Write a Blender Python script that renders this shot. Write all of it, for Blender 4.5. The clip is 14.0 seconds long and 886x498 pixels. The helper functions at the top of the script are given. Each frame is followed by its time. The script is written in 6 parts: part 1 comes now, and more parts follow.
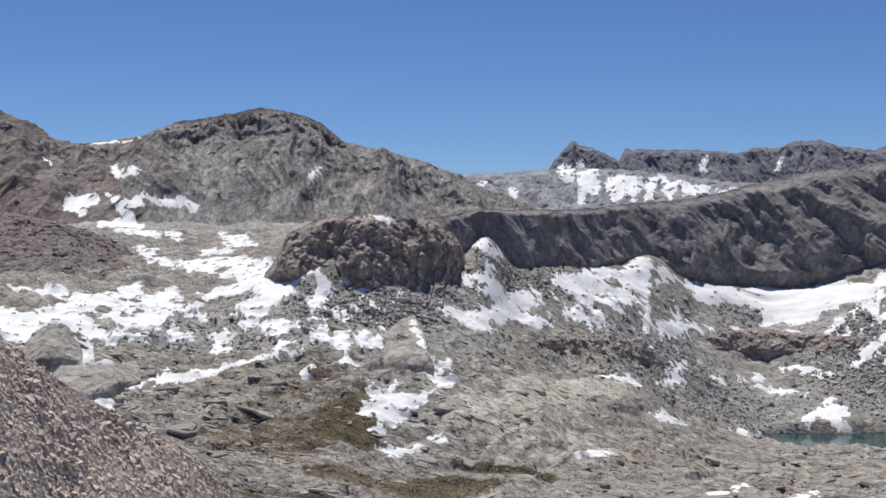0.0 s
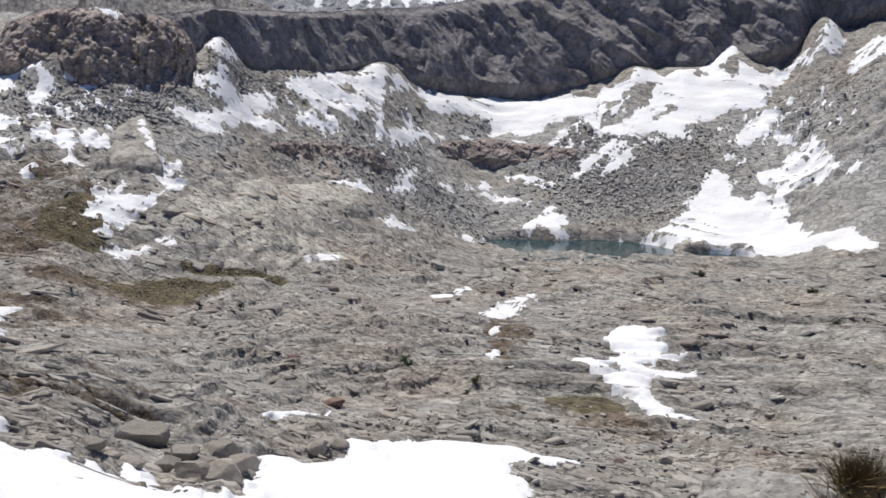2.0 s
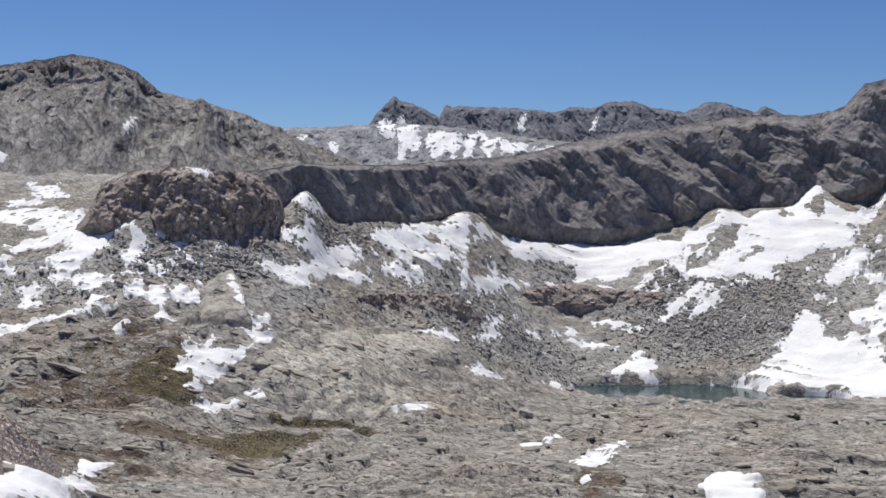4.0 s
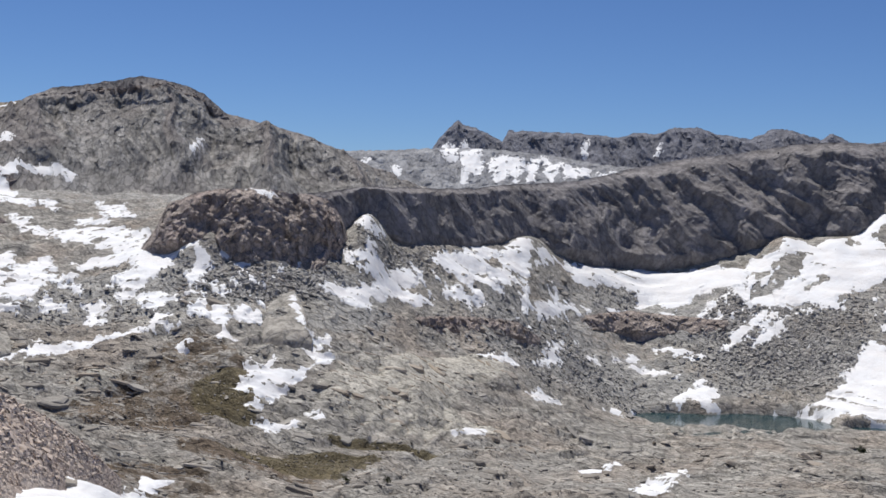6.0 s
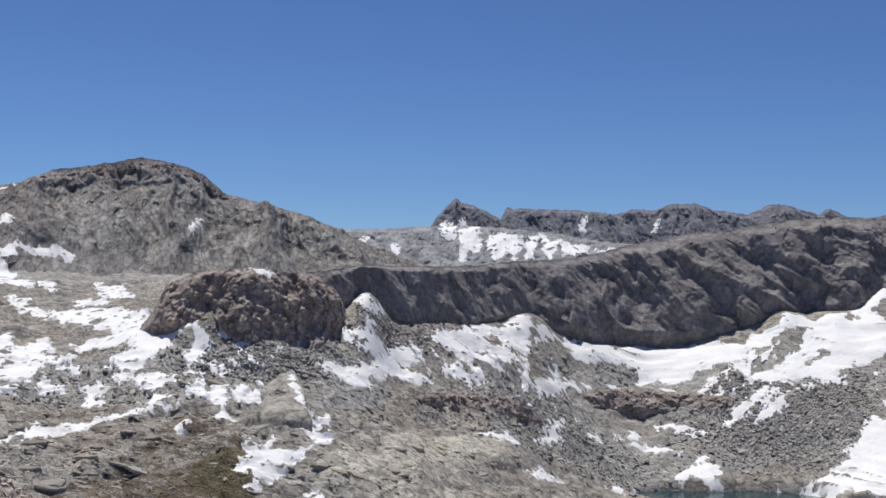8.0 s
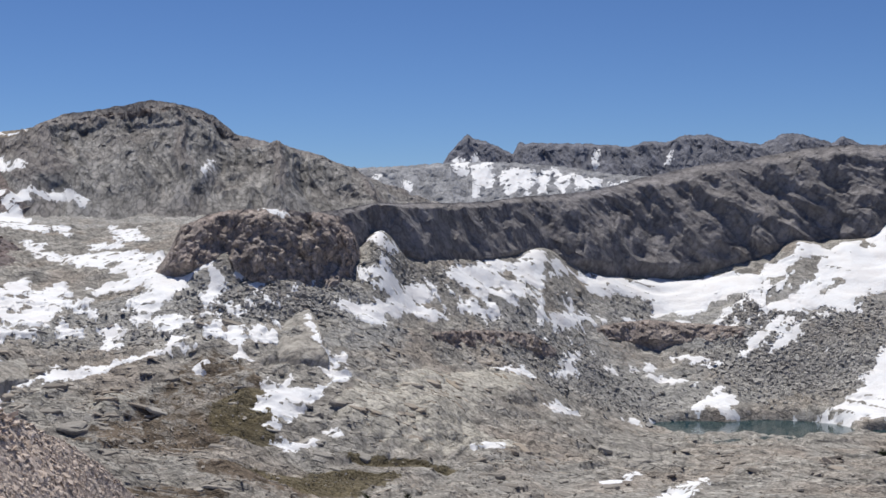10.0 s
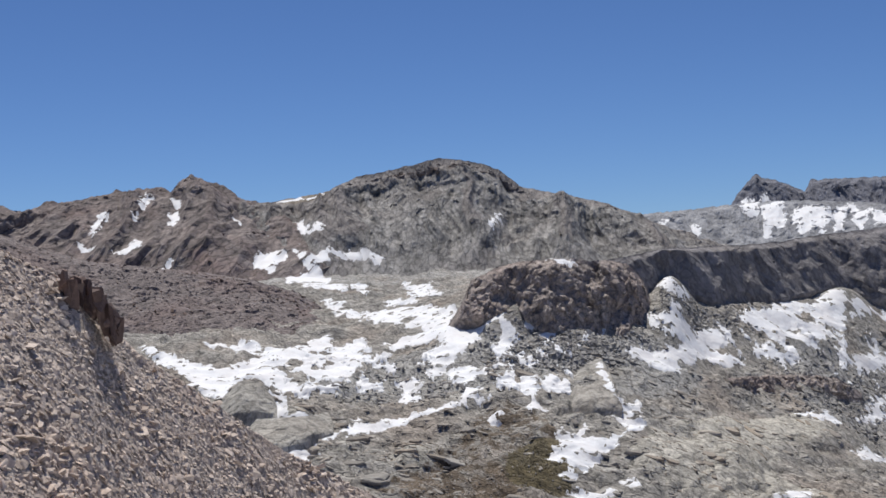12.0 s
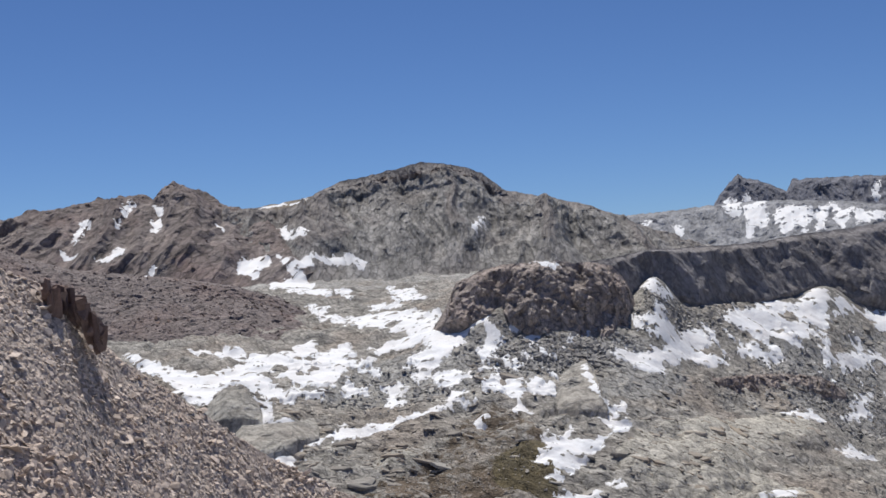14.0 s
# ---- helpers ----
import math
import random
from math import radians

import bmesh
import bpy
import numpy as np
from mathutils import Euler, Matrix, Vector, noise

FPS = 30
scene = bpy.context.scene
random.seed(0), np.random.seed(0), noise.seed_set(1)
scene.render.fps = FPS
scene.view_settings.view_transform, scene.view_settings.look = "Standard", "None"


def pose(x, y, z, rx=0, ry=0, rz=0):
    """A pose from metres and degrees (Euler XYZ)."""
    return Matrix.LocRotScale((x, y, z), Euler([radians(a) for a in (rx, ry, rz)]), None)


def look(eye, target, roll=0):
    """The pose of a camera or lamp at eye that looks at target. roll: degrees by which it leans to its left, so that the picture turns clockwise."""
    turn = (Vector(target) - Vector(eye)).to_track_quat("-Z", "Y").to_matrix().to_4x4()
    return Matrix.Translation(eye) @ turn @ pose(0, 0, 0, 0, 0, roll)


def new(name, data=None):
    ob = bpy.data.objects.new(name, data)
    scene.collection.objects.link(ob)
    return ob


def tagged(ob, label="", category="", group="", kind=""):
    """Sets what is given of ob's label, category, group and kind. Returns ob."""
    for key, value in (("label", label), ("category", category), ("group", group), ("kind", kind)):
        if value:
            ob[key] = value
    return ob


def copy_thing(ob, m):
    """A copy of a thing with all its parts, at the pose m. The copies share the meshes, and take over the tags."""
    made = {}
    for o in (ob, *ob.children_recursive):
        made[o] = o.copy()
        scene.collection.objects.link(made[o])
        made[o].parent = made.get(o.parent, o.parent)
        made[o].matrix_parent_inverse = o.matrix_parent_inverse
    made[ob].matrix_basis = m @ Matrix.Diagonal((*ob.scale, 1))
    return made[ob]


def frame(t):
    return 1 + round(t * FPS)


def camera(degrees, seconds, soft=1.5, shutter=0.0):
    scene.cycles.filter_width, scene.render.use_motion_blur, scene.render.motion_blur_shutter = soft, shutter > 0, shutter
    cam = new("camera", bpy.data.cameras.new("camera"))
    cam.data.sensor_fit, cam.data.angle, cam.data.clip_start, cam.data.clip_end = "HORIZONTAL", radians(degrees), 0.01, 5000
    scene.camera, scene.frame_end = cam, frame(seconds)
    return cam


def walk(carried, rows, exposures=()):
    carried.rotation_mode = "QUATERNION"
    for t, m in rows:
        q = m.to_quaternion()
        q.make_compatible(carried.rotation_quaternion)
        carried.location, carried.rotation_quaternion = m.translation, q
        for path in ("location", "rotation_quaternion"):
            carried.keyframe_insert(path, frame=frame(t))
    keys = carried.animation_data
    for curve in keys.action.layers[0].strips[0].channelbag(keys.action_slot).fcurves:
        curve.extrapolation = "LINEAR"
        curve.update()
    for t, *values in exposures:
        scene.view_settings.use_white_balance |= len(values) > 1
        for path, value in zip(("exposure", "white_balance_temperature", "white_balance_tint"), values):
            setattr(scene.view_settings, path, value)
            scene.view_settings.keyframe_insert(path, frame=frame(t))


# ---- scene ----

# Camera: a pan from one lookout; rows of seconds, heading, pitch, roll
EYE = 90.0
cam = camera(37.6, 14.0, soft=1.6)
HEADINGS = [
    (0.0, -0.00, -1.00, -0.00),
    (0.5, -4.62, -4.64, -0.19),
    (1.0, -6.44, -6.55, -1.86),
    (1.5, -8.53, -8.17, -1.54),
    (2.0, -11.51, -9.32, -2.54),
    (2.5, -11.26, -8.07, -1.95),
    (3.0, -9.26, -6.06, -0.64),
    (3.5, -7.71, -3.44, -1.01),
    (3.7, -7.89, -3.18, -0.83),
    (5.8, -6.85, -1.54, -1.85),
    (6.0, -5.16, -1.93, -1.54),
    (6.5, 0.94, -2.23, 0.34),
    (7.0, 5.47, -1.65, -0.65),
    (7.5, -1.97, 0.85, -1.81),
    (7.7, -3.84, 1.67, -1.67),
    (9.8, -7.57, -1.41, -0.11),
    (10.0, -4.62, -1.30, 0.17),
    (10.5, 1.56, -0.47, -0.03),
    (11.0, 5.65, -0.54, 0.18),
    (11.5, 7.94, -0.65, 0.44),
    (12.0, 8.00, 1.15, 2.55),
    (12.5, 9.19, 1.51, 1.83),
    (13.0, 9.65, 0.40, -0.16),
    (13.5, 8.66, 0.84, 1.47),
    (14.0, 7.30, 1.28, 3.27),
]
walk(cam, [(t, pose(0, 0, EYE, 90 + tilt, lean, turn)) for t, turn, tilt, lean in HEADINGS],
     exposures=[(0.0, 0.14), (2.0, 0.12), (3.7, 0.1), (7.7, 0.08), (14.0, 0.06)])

# Daylight: high summer sun ahead and to the left
SUN_HIGH, SUN_LEFT = 68.0, 24.0
world = bpy.data.worlds.new("sky")
scene.world = world
world.use_nodes = True
sky = world.node_tree.nodes.new("ShaderNodeTexSky")
sky.sky_type, sky.sun_disc = "NISHITA", False
sky.sun_elevation, sky.sun_rotation = radians(SUN_HIGH), radians(-SUN_LEFT)
sky.altitude, sky.air_density, sky.dust_density, sky.ozone_density = 3400, 1.0, 0.0, 3.0
background = world.node_tree.nodes["Background"]
background.inputs["Strength"].default_value = 0.06
deep = world.node_tree.nodes.new("ShaderNodeMix")
deep.data_type, deep.blend_type = "RGBA", "MULTIPLY"
deep.inputs[0].default_value, deep.inputs[7].default_value = 1.0, (0.74, 0.94, 1.27, 1.0)
world.node_tree.links.new(sky.outputs["Color"], deep.inputs[6])
world.node_tree.links.new(deep.outputs[2], background.inputs["Color"])
sun = new("sun", bpy.data.lights.new("sun", "SUN"))
sun.data.energy, sun.data.angle, sun.data.color = 4.3, radians(0.53), (1.0, 0.96, 0.9)
sun.matrix_world = look((0, 0, 0), (math.sin(radians(SUN_LEFT)) * math.cos(radians(SUN_HIGH)),
                                   -math.cos(radians(SUN_LEFT)) * math.cos(radians(SUN_HIGH)), -math.sin(radians(SUN_HIGH))))
sun.location = (-300, 200, 500)


# ---- materials ----
def shader(name, rough=0.9):
    m = bpy.data.materials.new(name)
    m.use_nodes = True
    b = m.node_tree.nodes["Principled BSDF"]
    b.inputs["Roughness"].default_value = rough
    b.inputs["Specular IOR Level"].default_value = 0.25
    return m, m.node_tree, b


def node(tree, kind, **values):
    n = tree.nodes.new(kind)
    for key, v in values.items():
        n.inputs[key.replace("_", " ")].default_value = v
    return n


def coords(tree, scale=(1, 1, 1), turn=(0, 0, 0)):
    g = tree.nodes.new("ShaderNodeNewGeometry")
    m = tree.nodes.new("ShaderNodeMapping")
    m.vector_type = "TEXTURE"
    m.inputs["Scale"].default_value, m.inputs["Rotation"].default_value = [1 / a for a in scale], [radians(a) for a in turn]
    tree.links.new(g.outputs["Position"], m.inputs["Vector"])
    return m.outputs["Vector"]


def grain(tree, vector, scale, detail=6.0, rough=0.6, warp=0.0):
    n = node(tree, "ShaderNodeTexNoise", Scale=scale, Detail=detail, Roughness=rough, Distortion=warp)
    tree.links.new(vector, n.inputs["Vector"])
    return n.outputs["Fac"]


def ramp(tree, fac, stops):
    r = tree.nodes.new("ShaderNodeValToRGB")
    e = r.color_ramp.elements
    while len(e) < len(stops):
        e.new(0.5)
    for k, (p, c) in zip(e, stops):
        k.position, k.color = p, (c, c, c, 1) if isinstance(c, float) else (*c, 1)
    tree.links.new(fac, r.inputs["Fac"])
    return r.outputs["Color"]


def blend(tree, fac, a, b, mode="MIX"):
    n = tree.nodes.new("ShaderNodeMix")
    n.data_type, n.blend_type = "RGBA", mode
    for sock, v in ((n.inputs[0], fac), (n.inputs[6], a), (n.inputs[7], b)):
        if isinstance(v, (int, float)):
            sock.default_value = v
        elif isinstance(v, tuple):
            sock.default_value = (*v, 1)
        else:
            tree.links.new(v, sock)
    return n.outputs[2]


def relief(tree, bsdf, fac, strength, distance):
    b = node(tree, "ShaderNodeBump", Strength=strength, Distance=distance)
    tree.links.new(fac, b.inputs["Height"])
    old = bsdf.inputs["Normal"].links
    if old:
        tree.links.new(old[0].from_socket, b.inputs["Normal"])
    tree.links.new(b.outputs["Normal"], bsdf.inputs["Normal"])


def fracture(tree, vector, size, width=0.1):
    """Joints between rock blocks of a size, bent by noise: 0 in the joint, 1 on the block, and a tone for each block."""
    wave = node(tree, "ShaderNodeTexNoise", Scale=0.7 / size, Detail=4.0, Roughness=0.65)
    tree.links.new(vector, wave.inputs["Vector"])
    bend = tree.nodes.new("ShaderNodeVectorMath")
    bend.operation, bend.inputs[1].default_value = "MULTIPLY_ADD", (1.6 * size,) * 3
    tree.links.new(wave.outputs["Color"], bend.inputs[0])
    tree.links.new(vector, bend.inputs[2])
    edge, tone = node(tree, "ShaderNodeTexVoronoi", Scale=1 / size), node(tree, "ShaderNodeTexVoronoi", Scale=1 / size)
    edge.feature = "DISTANCE_TO_EDGE"
    for v in (edge, tone):
        tree.links.new(bend.outputs[0], v.inputs["Vector"])
    return ramp(tree, edge.outputs["Distance"], [(0.0, 0.0), (width, 1.0)]), tone.outputs["Color"]


def rock(name, light, dark, stain, size, streak=(1, 1, 1), turn=(0, 0, 0), bump=1.0, blocks=0.0, mask_colours=(), joints=(), seam=0.66):
    """Weathered rock. size: metres of the main blotches; streak: how the grain is drawn out; blocks: size of broken blocks;
    joints: sizes of the fracture nets."""
    m, t, b = shader(name)
    plain = coords(t)
    drawn = coords(t, streak, turn)
    big = grain(t, plain, 1 / (size * 6), 4, 0.55, 0.4)
    mid = grain(t, drawn, 1 / size, 8, 0.66, 0.2)
    fine = grain(t, drawn, 6 / size, 6, 0.7)
    c = blend(t, ramp(t, mid, [(0.34, 0.0), (0.62, 1.0)]), dark, light)
    c = blend(t, ramp(t, big, [(0.46, 0.0), (0.66, 0.85)]), c, blend(t, 0.5, c, stain))
    lines = grain(t, coords(t, (streak[0] * 0.6, streak[1] * 1.3, streak[2]), turn), 1.6 / size, 5, 0.55, 0.25)
    c = blend(t, 1.0, c, ramp(t, lines, [(0.44, 1.0), (0.485, 0.74), (0.515, 0.74), (0.56, 1.0)]), "MULTIPLY")
    crack = ramp(t, fine, [(0.30, 0.62), (0.5, 1.0), (0.75, 1.16)])
    c = blend(t, 1.0, c, crack, "MULTIPLY")
    height = mid
    if blocks:
        v = node(t, "ShaderNodeTexVoronoi", Scale=1 / blocks)
        t.links.new(plain, v.inputs["Vector"])
        c = blend(t, 0.55, c, ramp(t, v.outputs["Color"], [(0.1, 0.55), (0.9, 1.4)]), "MULTIPLY")
        relief(t, b, v.outputs["Distance"], 0.7 * bump, -blocks * 0.7)
    for attr, colour_a, colour_b, blotch in mask_colours:
        a = t.nodes.new("ShaderNodeAttribute")
        a.attribute_name = attr
        patch = grain(t, plain, 1 / blotch, 7, 0.68, 0.3)
        two = blend(t, ramp(t, patch, [(0.35, 0.0), (0.65, 1.0)]), colour_a, colour_b)
        two = blend(t, 1.0, two, crack, "MULTIPLY")
        add = node(t, "ShaderNodeMath")
        add.operation = "ADD"
        t.links.new(a.outputs["Fac"], add.inputs[0])
        t.links.new(patch, add.inputs[1])
        c = blend(t, ramp(t, add.outputs[0], [(0.86, 0.0), (1.0, 0.9)]), c, two)
    for net in joints:
        gap, tone = fracture(t, drawn, net)
        c = blend(t, 1.0, c, ramp(t, gap, [(0.0, seam), (1.0, 1.0)]), "MULTIPLY")
        c = blend(t, 0.5, c, ramp(t, tone, [(0.2, 0.8), (0.8, 1.3)]), "MULTIPLY")
        relief(t, b, gap, 0.6 * bump, net * 0.08)
        relief(t, b, tone, 0.4 * bump, net * 0.16)
    relief(t, b, fine, 0.6 * bump, size * 0.05)
    relief(t, b, height, 0.7 * bump, size * 0.2)
    t.links.new(c, b.inputs["Base Color"])
    return m


GROUND = rock("slab_granite", (0.425, 0.405, 0.368), (0.26, 0.246, 0.224), (0.36, 0.285, 0.225), 5.0, (0.55, 1.0, 1.0), (0, 0, -30), 1.0, joints=(1.3, 5.0),
              mask_colours=(("talus", (0.465, 0.455, 0.43), (0.28, 0.275, 0.262), 3.0),
                            ("pale", (0.57, 0.54, 0.475), (0.36, 0.34, 0.295), 6.0),
                            ("soil", (0.16, 0.115, 0.08), (0.10, 0.075, 0.05), 4.0),
                            ("grass", (0.15, 0.122, 0.066), (0.10, 0.083, 0.048), 3.0)))
GREY = rock("grey_granite", (0.365, 0.352, 0.335), (0.155, 0.15, 0.145), (0.24, 0.207, 0.19), 15.0, (1.0, 0.3, 0.55), (12, 20, 14), 1.5, joints=(6.0,), seam=0.66,
            mask_colours=(("cap", (0.30, 0.275, 0.258), (0.17, 0.155, 0.15), 25.0), ("fan", (0.385, 0.37, 0.345), (0.235, 0.225, 0.21), 18.0),
                          ("tan", (0.30, 0.255, 0.195), (0.22, 0.19, 0.15), 20.0)))
BROWN = rock("brown_granite", (0.30, 0.257, 0.24), (0.155, 0.133, 0.127), (0.24, 0.15, 0.13), 14.0, (1, 0.3, 0.55), (12, 15, -10), 1.4, joints=(6.0,), seam=0.66,
             mask_colours=(("cap", (0.25, 0.205, 0.19), (0.14, 0.118, 0.11), 25.0), ("fan", (0.36, 0.325, 0.295), (0.25, 0.22, 0.20), 18.0)))
DARK = rock("dark_cliff_rock", (0.275, 0.26, 0.26), (0.195, 0.184, 0.188), (0.26, 0.236, 0.212), 12.0, (1, 1, 0.6), (18, 28, 0), 0.6, joints=(7.0,), seam=0.8)
HILL = rock("dark_red_brown_rubble", (0.26, 0.222, 0.21), (0.145, 0.124, 0.12), (0.24, 0.17, 0.155), 6.0, (1, 1, 1), (0, 0, 0), 0.9, 1.6)
KNOB = rock("brown_black_rock", (0.46, 0.395, 0.35), (0.26, 0.225, 0.207), (0.40, 0.305, 0.26), 7.0, (1, 1, 0.8), (0, 15, 0), 0.9, joints=(3.2,))
# The blue of distance haze is mixed into these two far rock colours
SHELF = rock("far_haze_grey_talus", (0.37, 0.375, 0.39), (0.22, 0.224, 0.237), (0.28, 0.275, 0.275), 24.0, (1, 0.4, 0.4), (0, 0, 0), 0.8)
FAR = rock("far_haze_blue_rock", (0.23, 0.235, 0.27), (0.125, 0.128, 0.15), (0.18, 0.178, 0.195), 26.0, (1, 1, 0.3), (0, 0, 0), 0.8)
FACE = rock("smooth_pale_granite", (0.46, 0.44, 0.395), (0.29, 0.274, 0.246), (0.37, 0.32, 0.27), 6.0, (1, 1, 0.35), (0, 30, 0), 0.7, joints=(6.0,), seam=0.75)
SCREE = rock("scree_grit", (0.58, 0.497, 0.434), (0.345, 0.293, 0.254), (0.38, 0.285, 0.235), 1.6, (1, 1, 1), (0, 0, 0), 0.8, 0.55)


def snow_material():
    m, t, b = shader("old_snow", 0.65)
    p = coords(t)
    tint = blend(t, ramp(t, grain(t, p, 0.09, 6, 0.65), [(0.42, 0.0), (0.75, 0.8)]), (0.785, 0.795, 0.81), (0.71, 0.68, 0.66))
    dirt = ramp(t, grain(t, p, 1.1, 8, 0.75), [(0.22, 0.55), (0.36, 1.0)])
    t.links.new(blend(t, 1.0, tint, dirt, "MULTIPLY"), b.inputs["Base Color"])
    relief(t, b, grain(t, p, 0.5, 5, 0.55), 0.5, 0.7)
    return m


def water_material():
    m, t, b = shader("lake_water", 0.08)
    p = coords(t, (1, 2.5, 1))
    t.links.new(blend(t, grain(t, coords(t), 0.03, 3), (0.012, 0.035, 0.045), (0.02, 0.06, 0.065)), b.inputs["Base Color"])
    relief(t, b, grain(t, p, 1.2, 4, 0.6), 0.25, 0.06)
    return m


SNOW, WATER = snow_material(), water_material()


# ---- shaping ----
HASH = np.random.default_rng(7).permutation(4096).astype(np.int32)
GRAD = np.random.default_rng(8).normal(size=(3, 4096))
GRAD = (GRAD / np.linalg.norm(GRAD, axis=0)).astype(np.float32)


def cells(*axes):
    """Lattice cells and the places inside them, for arrays of one shape."""
    low = [np.floor(a) for a in axes]
    return [c.astype(np.int32) for c in low], [(a - c).astype(np.float32) for a, c in zip(axes, low)]


def perlin(x, y, z):
    """Gradient noise, about -0.7 to 0.7, of three arrays of one shape."""
    (i, j, k), (fx, fy, fz) = cells(x, y, z)
    u, v, w = (f * f * f * (f * (f * 6 - 15) + 10) for f in (fx, fy, fz))
    total = np.zeros(x.shape, np.float32)
    for dx in (0, 1):
        hx = HASH[(i + dx) & 4095]
        for dy in (0, 1):
            hy = HASH[(hx + j + dy) & 4095]
            wxy = (u if dx else 1 - u) * (v if dy else 1 - v)
            for dz in (0, 1):
                h = HASH[(hy + k + dz) & 4095]
                d = GRAD[0][h] * (fx - dx) + GRAD[1][h] * (fy - dy) + GRAD[2][h] * (fz - dz)
                total += d * wxy * (w if dz else 1 - w)
    return total


def fractal(x, y, z, octaves=4, gain=0.5, ridged=False):
    total, amp = np.zeros(x.shape, np.float32), 1.0
    for o in range(octaves):
        n = perlin(x + 17.3 * o, y - 9.1 * o, z + 5.7 * o)
        total += amp * ((0.35 - np.abs(n)) * 1.6 if ridged else n)
        x, y, z, amp = x * 2.03, y * 2.03, z * 2.03, amp * gain
    return total


def facets(x, y, z=None, jump=0.5, dip=0.0, soft=0.12):
    """Broken rock: every cell of a jittered lattice is a tilted plane of its own, about -1 to 1; dip leans all of them
    back, with a riser in front; soft: width of the worn edges between them."""
    flat = z is None
    (i, j, *k), (fx, fy, *fz) = cells(x, y) if flat else cells(x, y, z)
    first, second = np.full(x.shape, 1e9, np.float32), np.full(x.shape, 1e9, np.float32)
    value, other = np.zeros(x.shape, np.float32), np.zeros(x.shape, np.float32)
    for dx in (-1, 0, 1):
        hx = HASH[(i + dx) & 4095]
        for dy in (-1, 0, 1):
            hy = HASH[(hx + j + dy) & 4095]
            for dz in (0,) if flat else (-1, 0, 1):
                h = hy if flat else HASH[(hy + k[0] + dz) & 4095]
                px = fx - dx - 0.5 - 0.45 * GRAD[0][h]
                py = fy - dy - 0.5 - 0.45 * GRAD[1][h]
                d = px * px + py * py
                g = (h * 7 + 11) & 4095
                v = GRAD[0][g] * px + (GRAD[1][g] - dip) * py + jump * GRAD[2][g]
                if not flat:
                    pz = fz[0] - dz - 0.5 - 0.45 * GRAD[2][h]
                    d = d + pz * pz
                    v = v + GRAD[0][(h * 5 + 3) & 4095] * pz
                near, mid = d < first, d < second
                second = np.where(near, first, np.where(mid, d, second))
                other = np.where(near, value, np.where(mid, v, other))
                first, value = np.where(near, d, first), np.where(near, v, value)
    w = 0.5 + 0.5 * smooth(0, soft, np.sqrt(second) - np.sqrt(first))
    return value * w + other * (1 - w)


def smooth(a, b, v):
    s = np.clip((v - a) / (b - a), 0, 1)
    return s * s * (3 - 2 * s)


def plan(bearing, distance):
    """Plan x, y of a bearing (degrees to the left of the view's axis) and a distance from the lookout."""
    a = np.radians(bearing)
    return -np.sin(a) * distance, np.cos(a) * distance


def sheet(name, x, y, z, mat, wrap=False, shade=False, flip=False):
    """A mesh from grids of x, y, z."""
    rows, cols = x.shape
    mesh = bpy.data.meshes.new(name)
    co = np.stack([x, y, z], -1).reshape(-1, 3).astype(np.float32)
    i = np.arange(rows - 1)[:, None] * cols
    j = np.arange(cols if wrap else cols - 1)[None]
    k = (j + 1) % cols
    quads = np.stack(np.broadcast_arrays(i + j, i + k, i + cols + k, i + cols + j), -1).reshape(-1, 4)
    mesh_fill(mesh, co, quads[:, ::-1] if flip else quads, shade)
    mesh.materials.append(mat)
    return new(name, mesh)


def mesh_fill(mesh, co, faces, shade=True):
    n = faces.shape[1]
    mesh.vertices.add(len(co))
    mesh.vertices.foreach_set("co", np.ascontiguousarray(co, dtype=np.float32).ravel())
    mesh.loops.add(faces.size)
    mesh.loops.foreach_set("vertex_index", faces.astype(np.int32).ravel())
    mesh.polygons.add(len(faces))
    mesh.polygons.foreach_set("loop_start", np.arange(0, faces.size, n, dtype=np.int32))
    mesh.update(calc_edges=True)
    mesh.polygons.foreach_set("use_smooth", np.full(len(faces), shade))


def mark(ob, name, values):
    a = ob.data.attributes.new(name, "FLOAT", "POINT")
    a.data.foreach_set("value", values.astype(np.float32).ravel())


# ---- ground: lines of (distance, height) along bearings from the lookout ----
NEAR = [(0, 88.3), (3, 88.2), (15, 83), (60, 62), (100, 50)]
LINES = {}


def valley(bearing, *far):
    LINES[bearing] = [p for p in NEAR if p[0] < far[0][0]] + list(far)


valley(-180, (3, 88.5), (60, 92), (200, 110), (1000, 170), (4500, 220))
valley(-90, (60, 76), (200, 72), (600, 90), (1200, 150), (4500, 180))
valley(-45, (130, 48), (200, 42), (400, 38), (545, 45), (600, 70), (700, 110), (900, 150), (4500, 160))
valley(-31, (130, 43), (200, 35), (290, 26), (400, 16), (500, 9), (555, 7), (600, 30), (650, 60), (700, 84), (800, 110), (4500, 130))
valley(-26, (130, 42), (200, 33), (290, 23), (400, 12), (480, 5.4), (545, 1.5), (590, 0), (640, 26), (700, 52), (750, 78), (800, 90), (4500, 120))
valley(-20, (130, 42), (200, 33), (290, 23), (400, 12), (480, 5), (545, 0.8), (610, 2), (650, 26), (700, 50), (740, 72), (800, 80), (4500, 120))
valley(-14, (130, 42), (200, 33), (290, 22.5), (400, 12), (480, 5), (548, 2), (600, 4), (640, 20), (680, 38), (722, 57), (780, 60), (4500, 110))
valley(-7, (130, 42), (200, 32), (290, 21), (400, 13.5), (480, 14), (560, 25), (640, 43), (700, 66), (750, 72), (4500, 100))
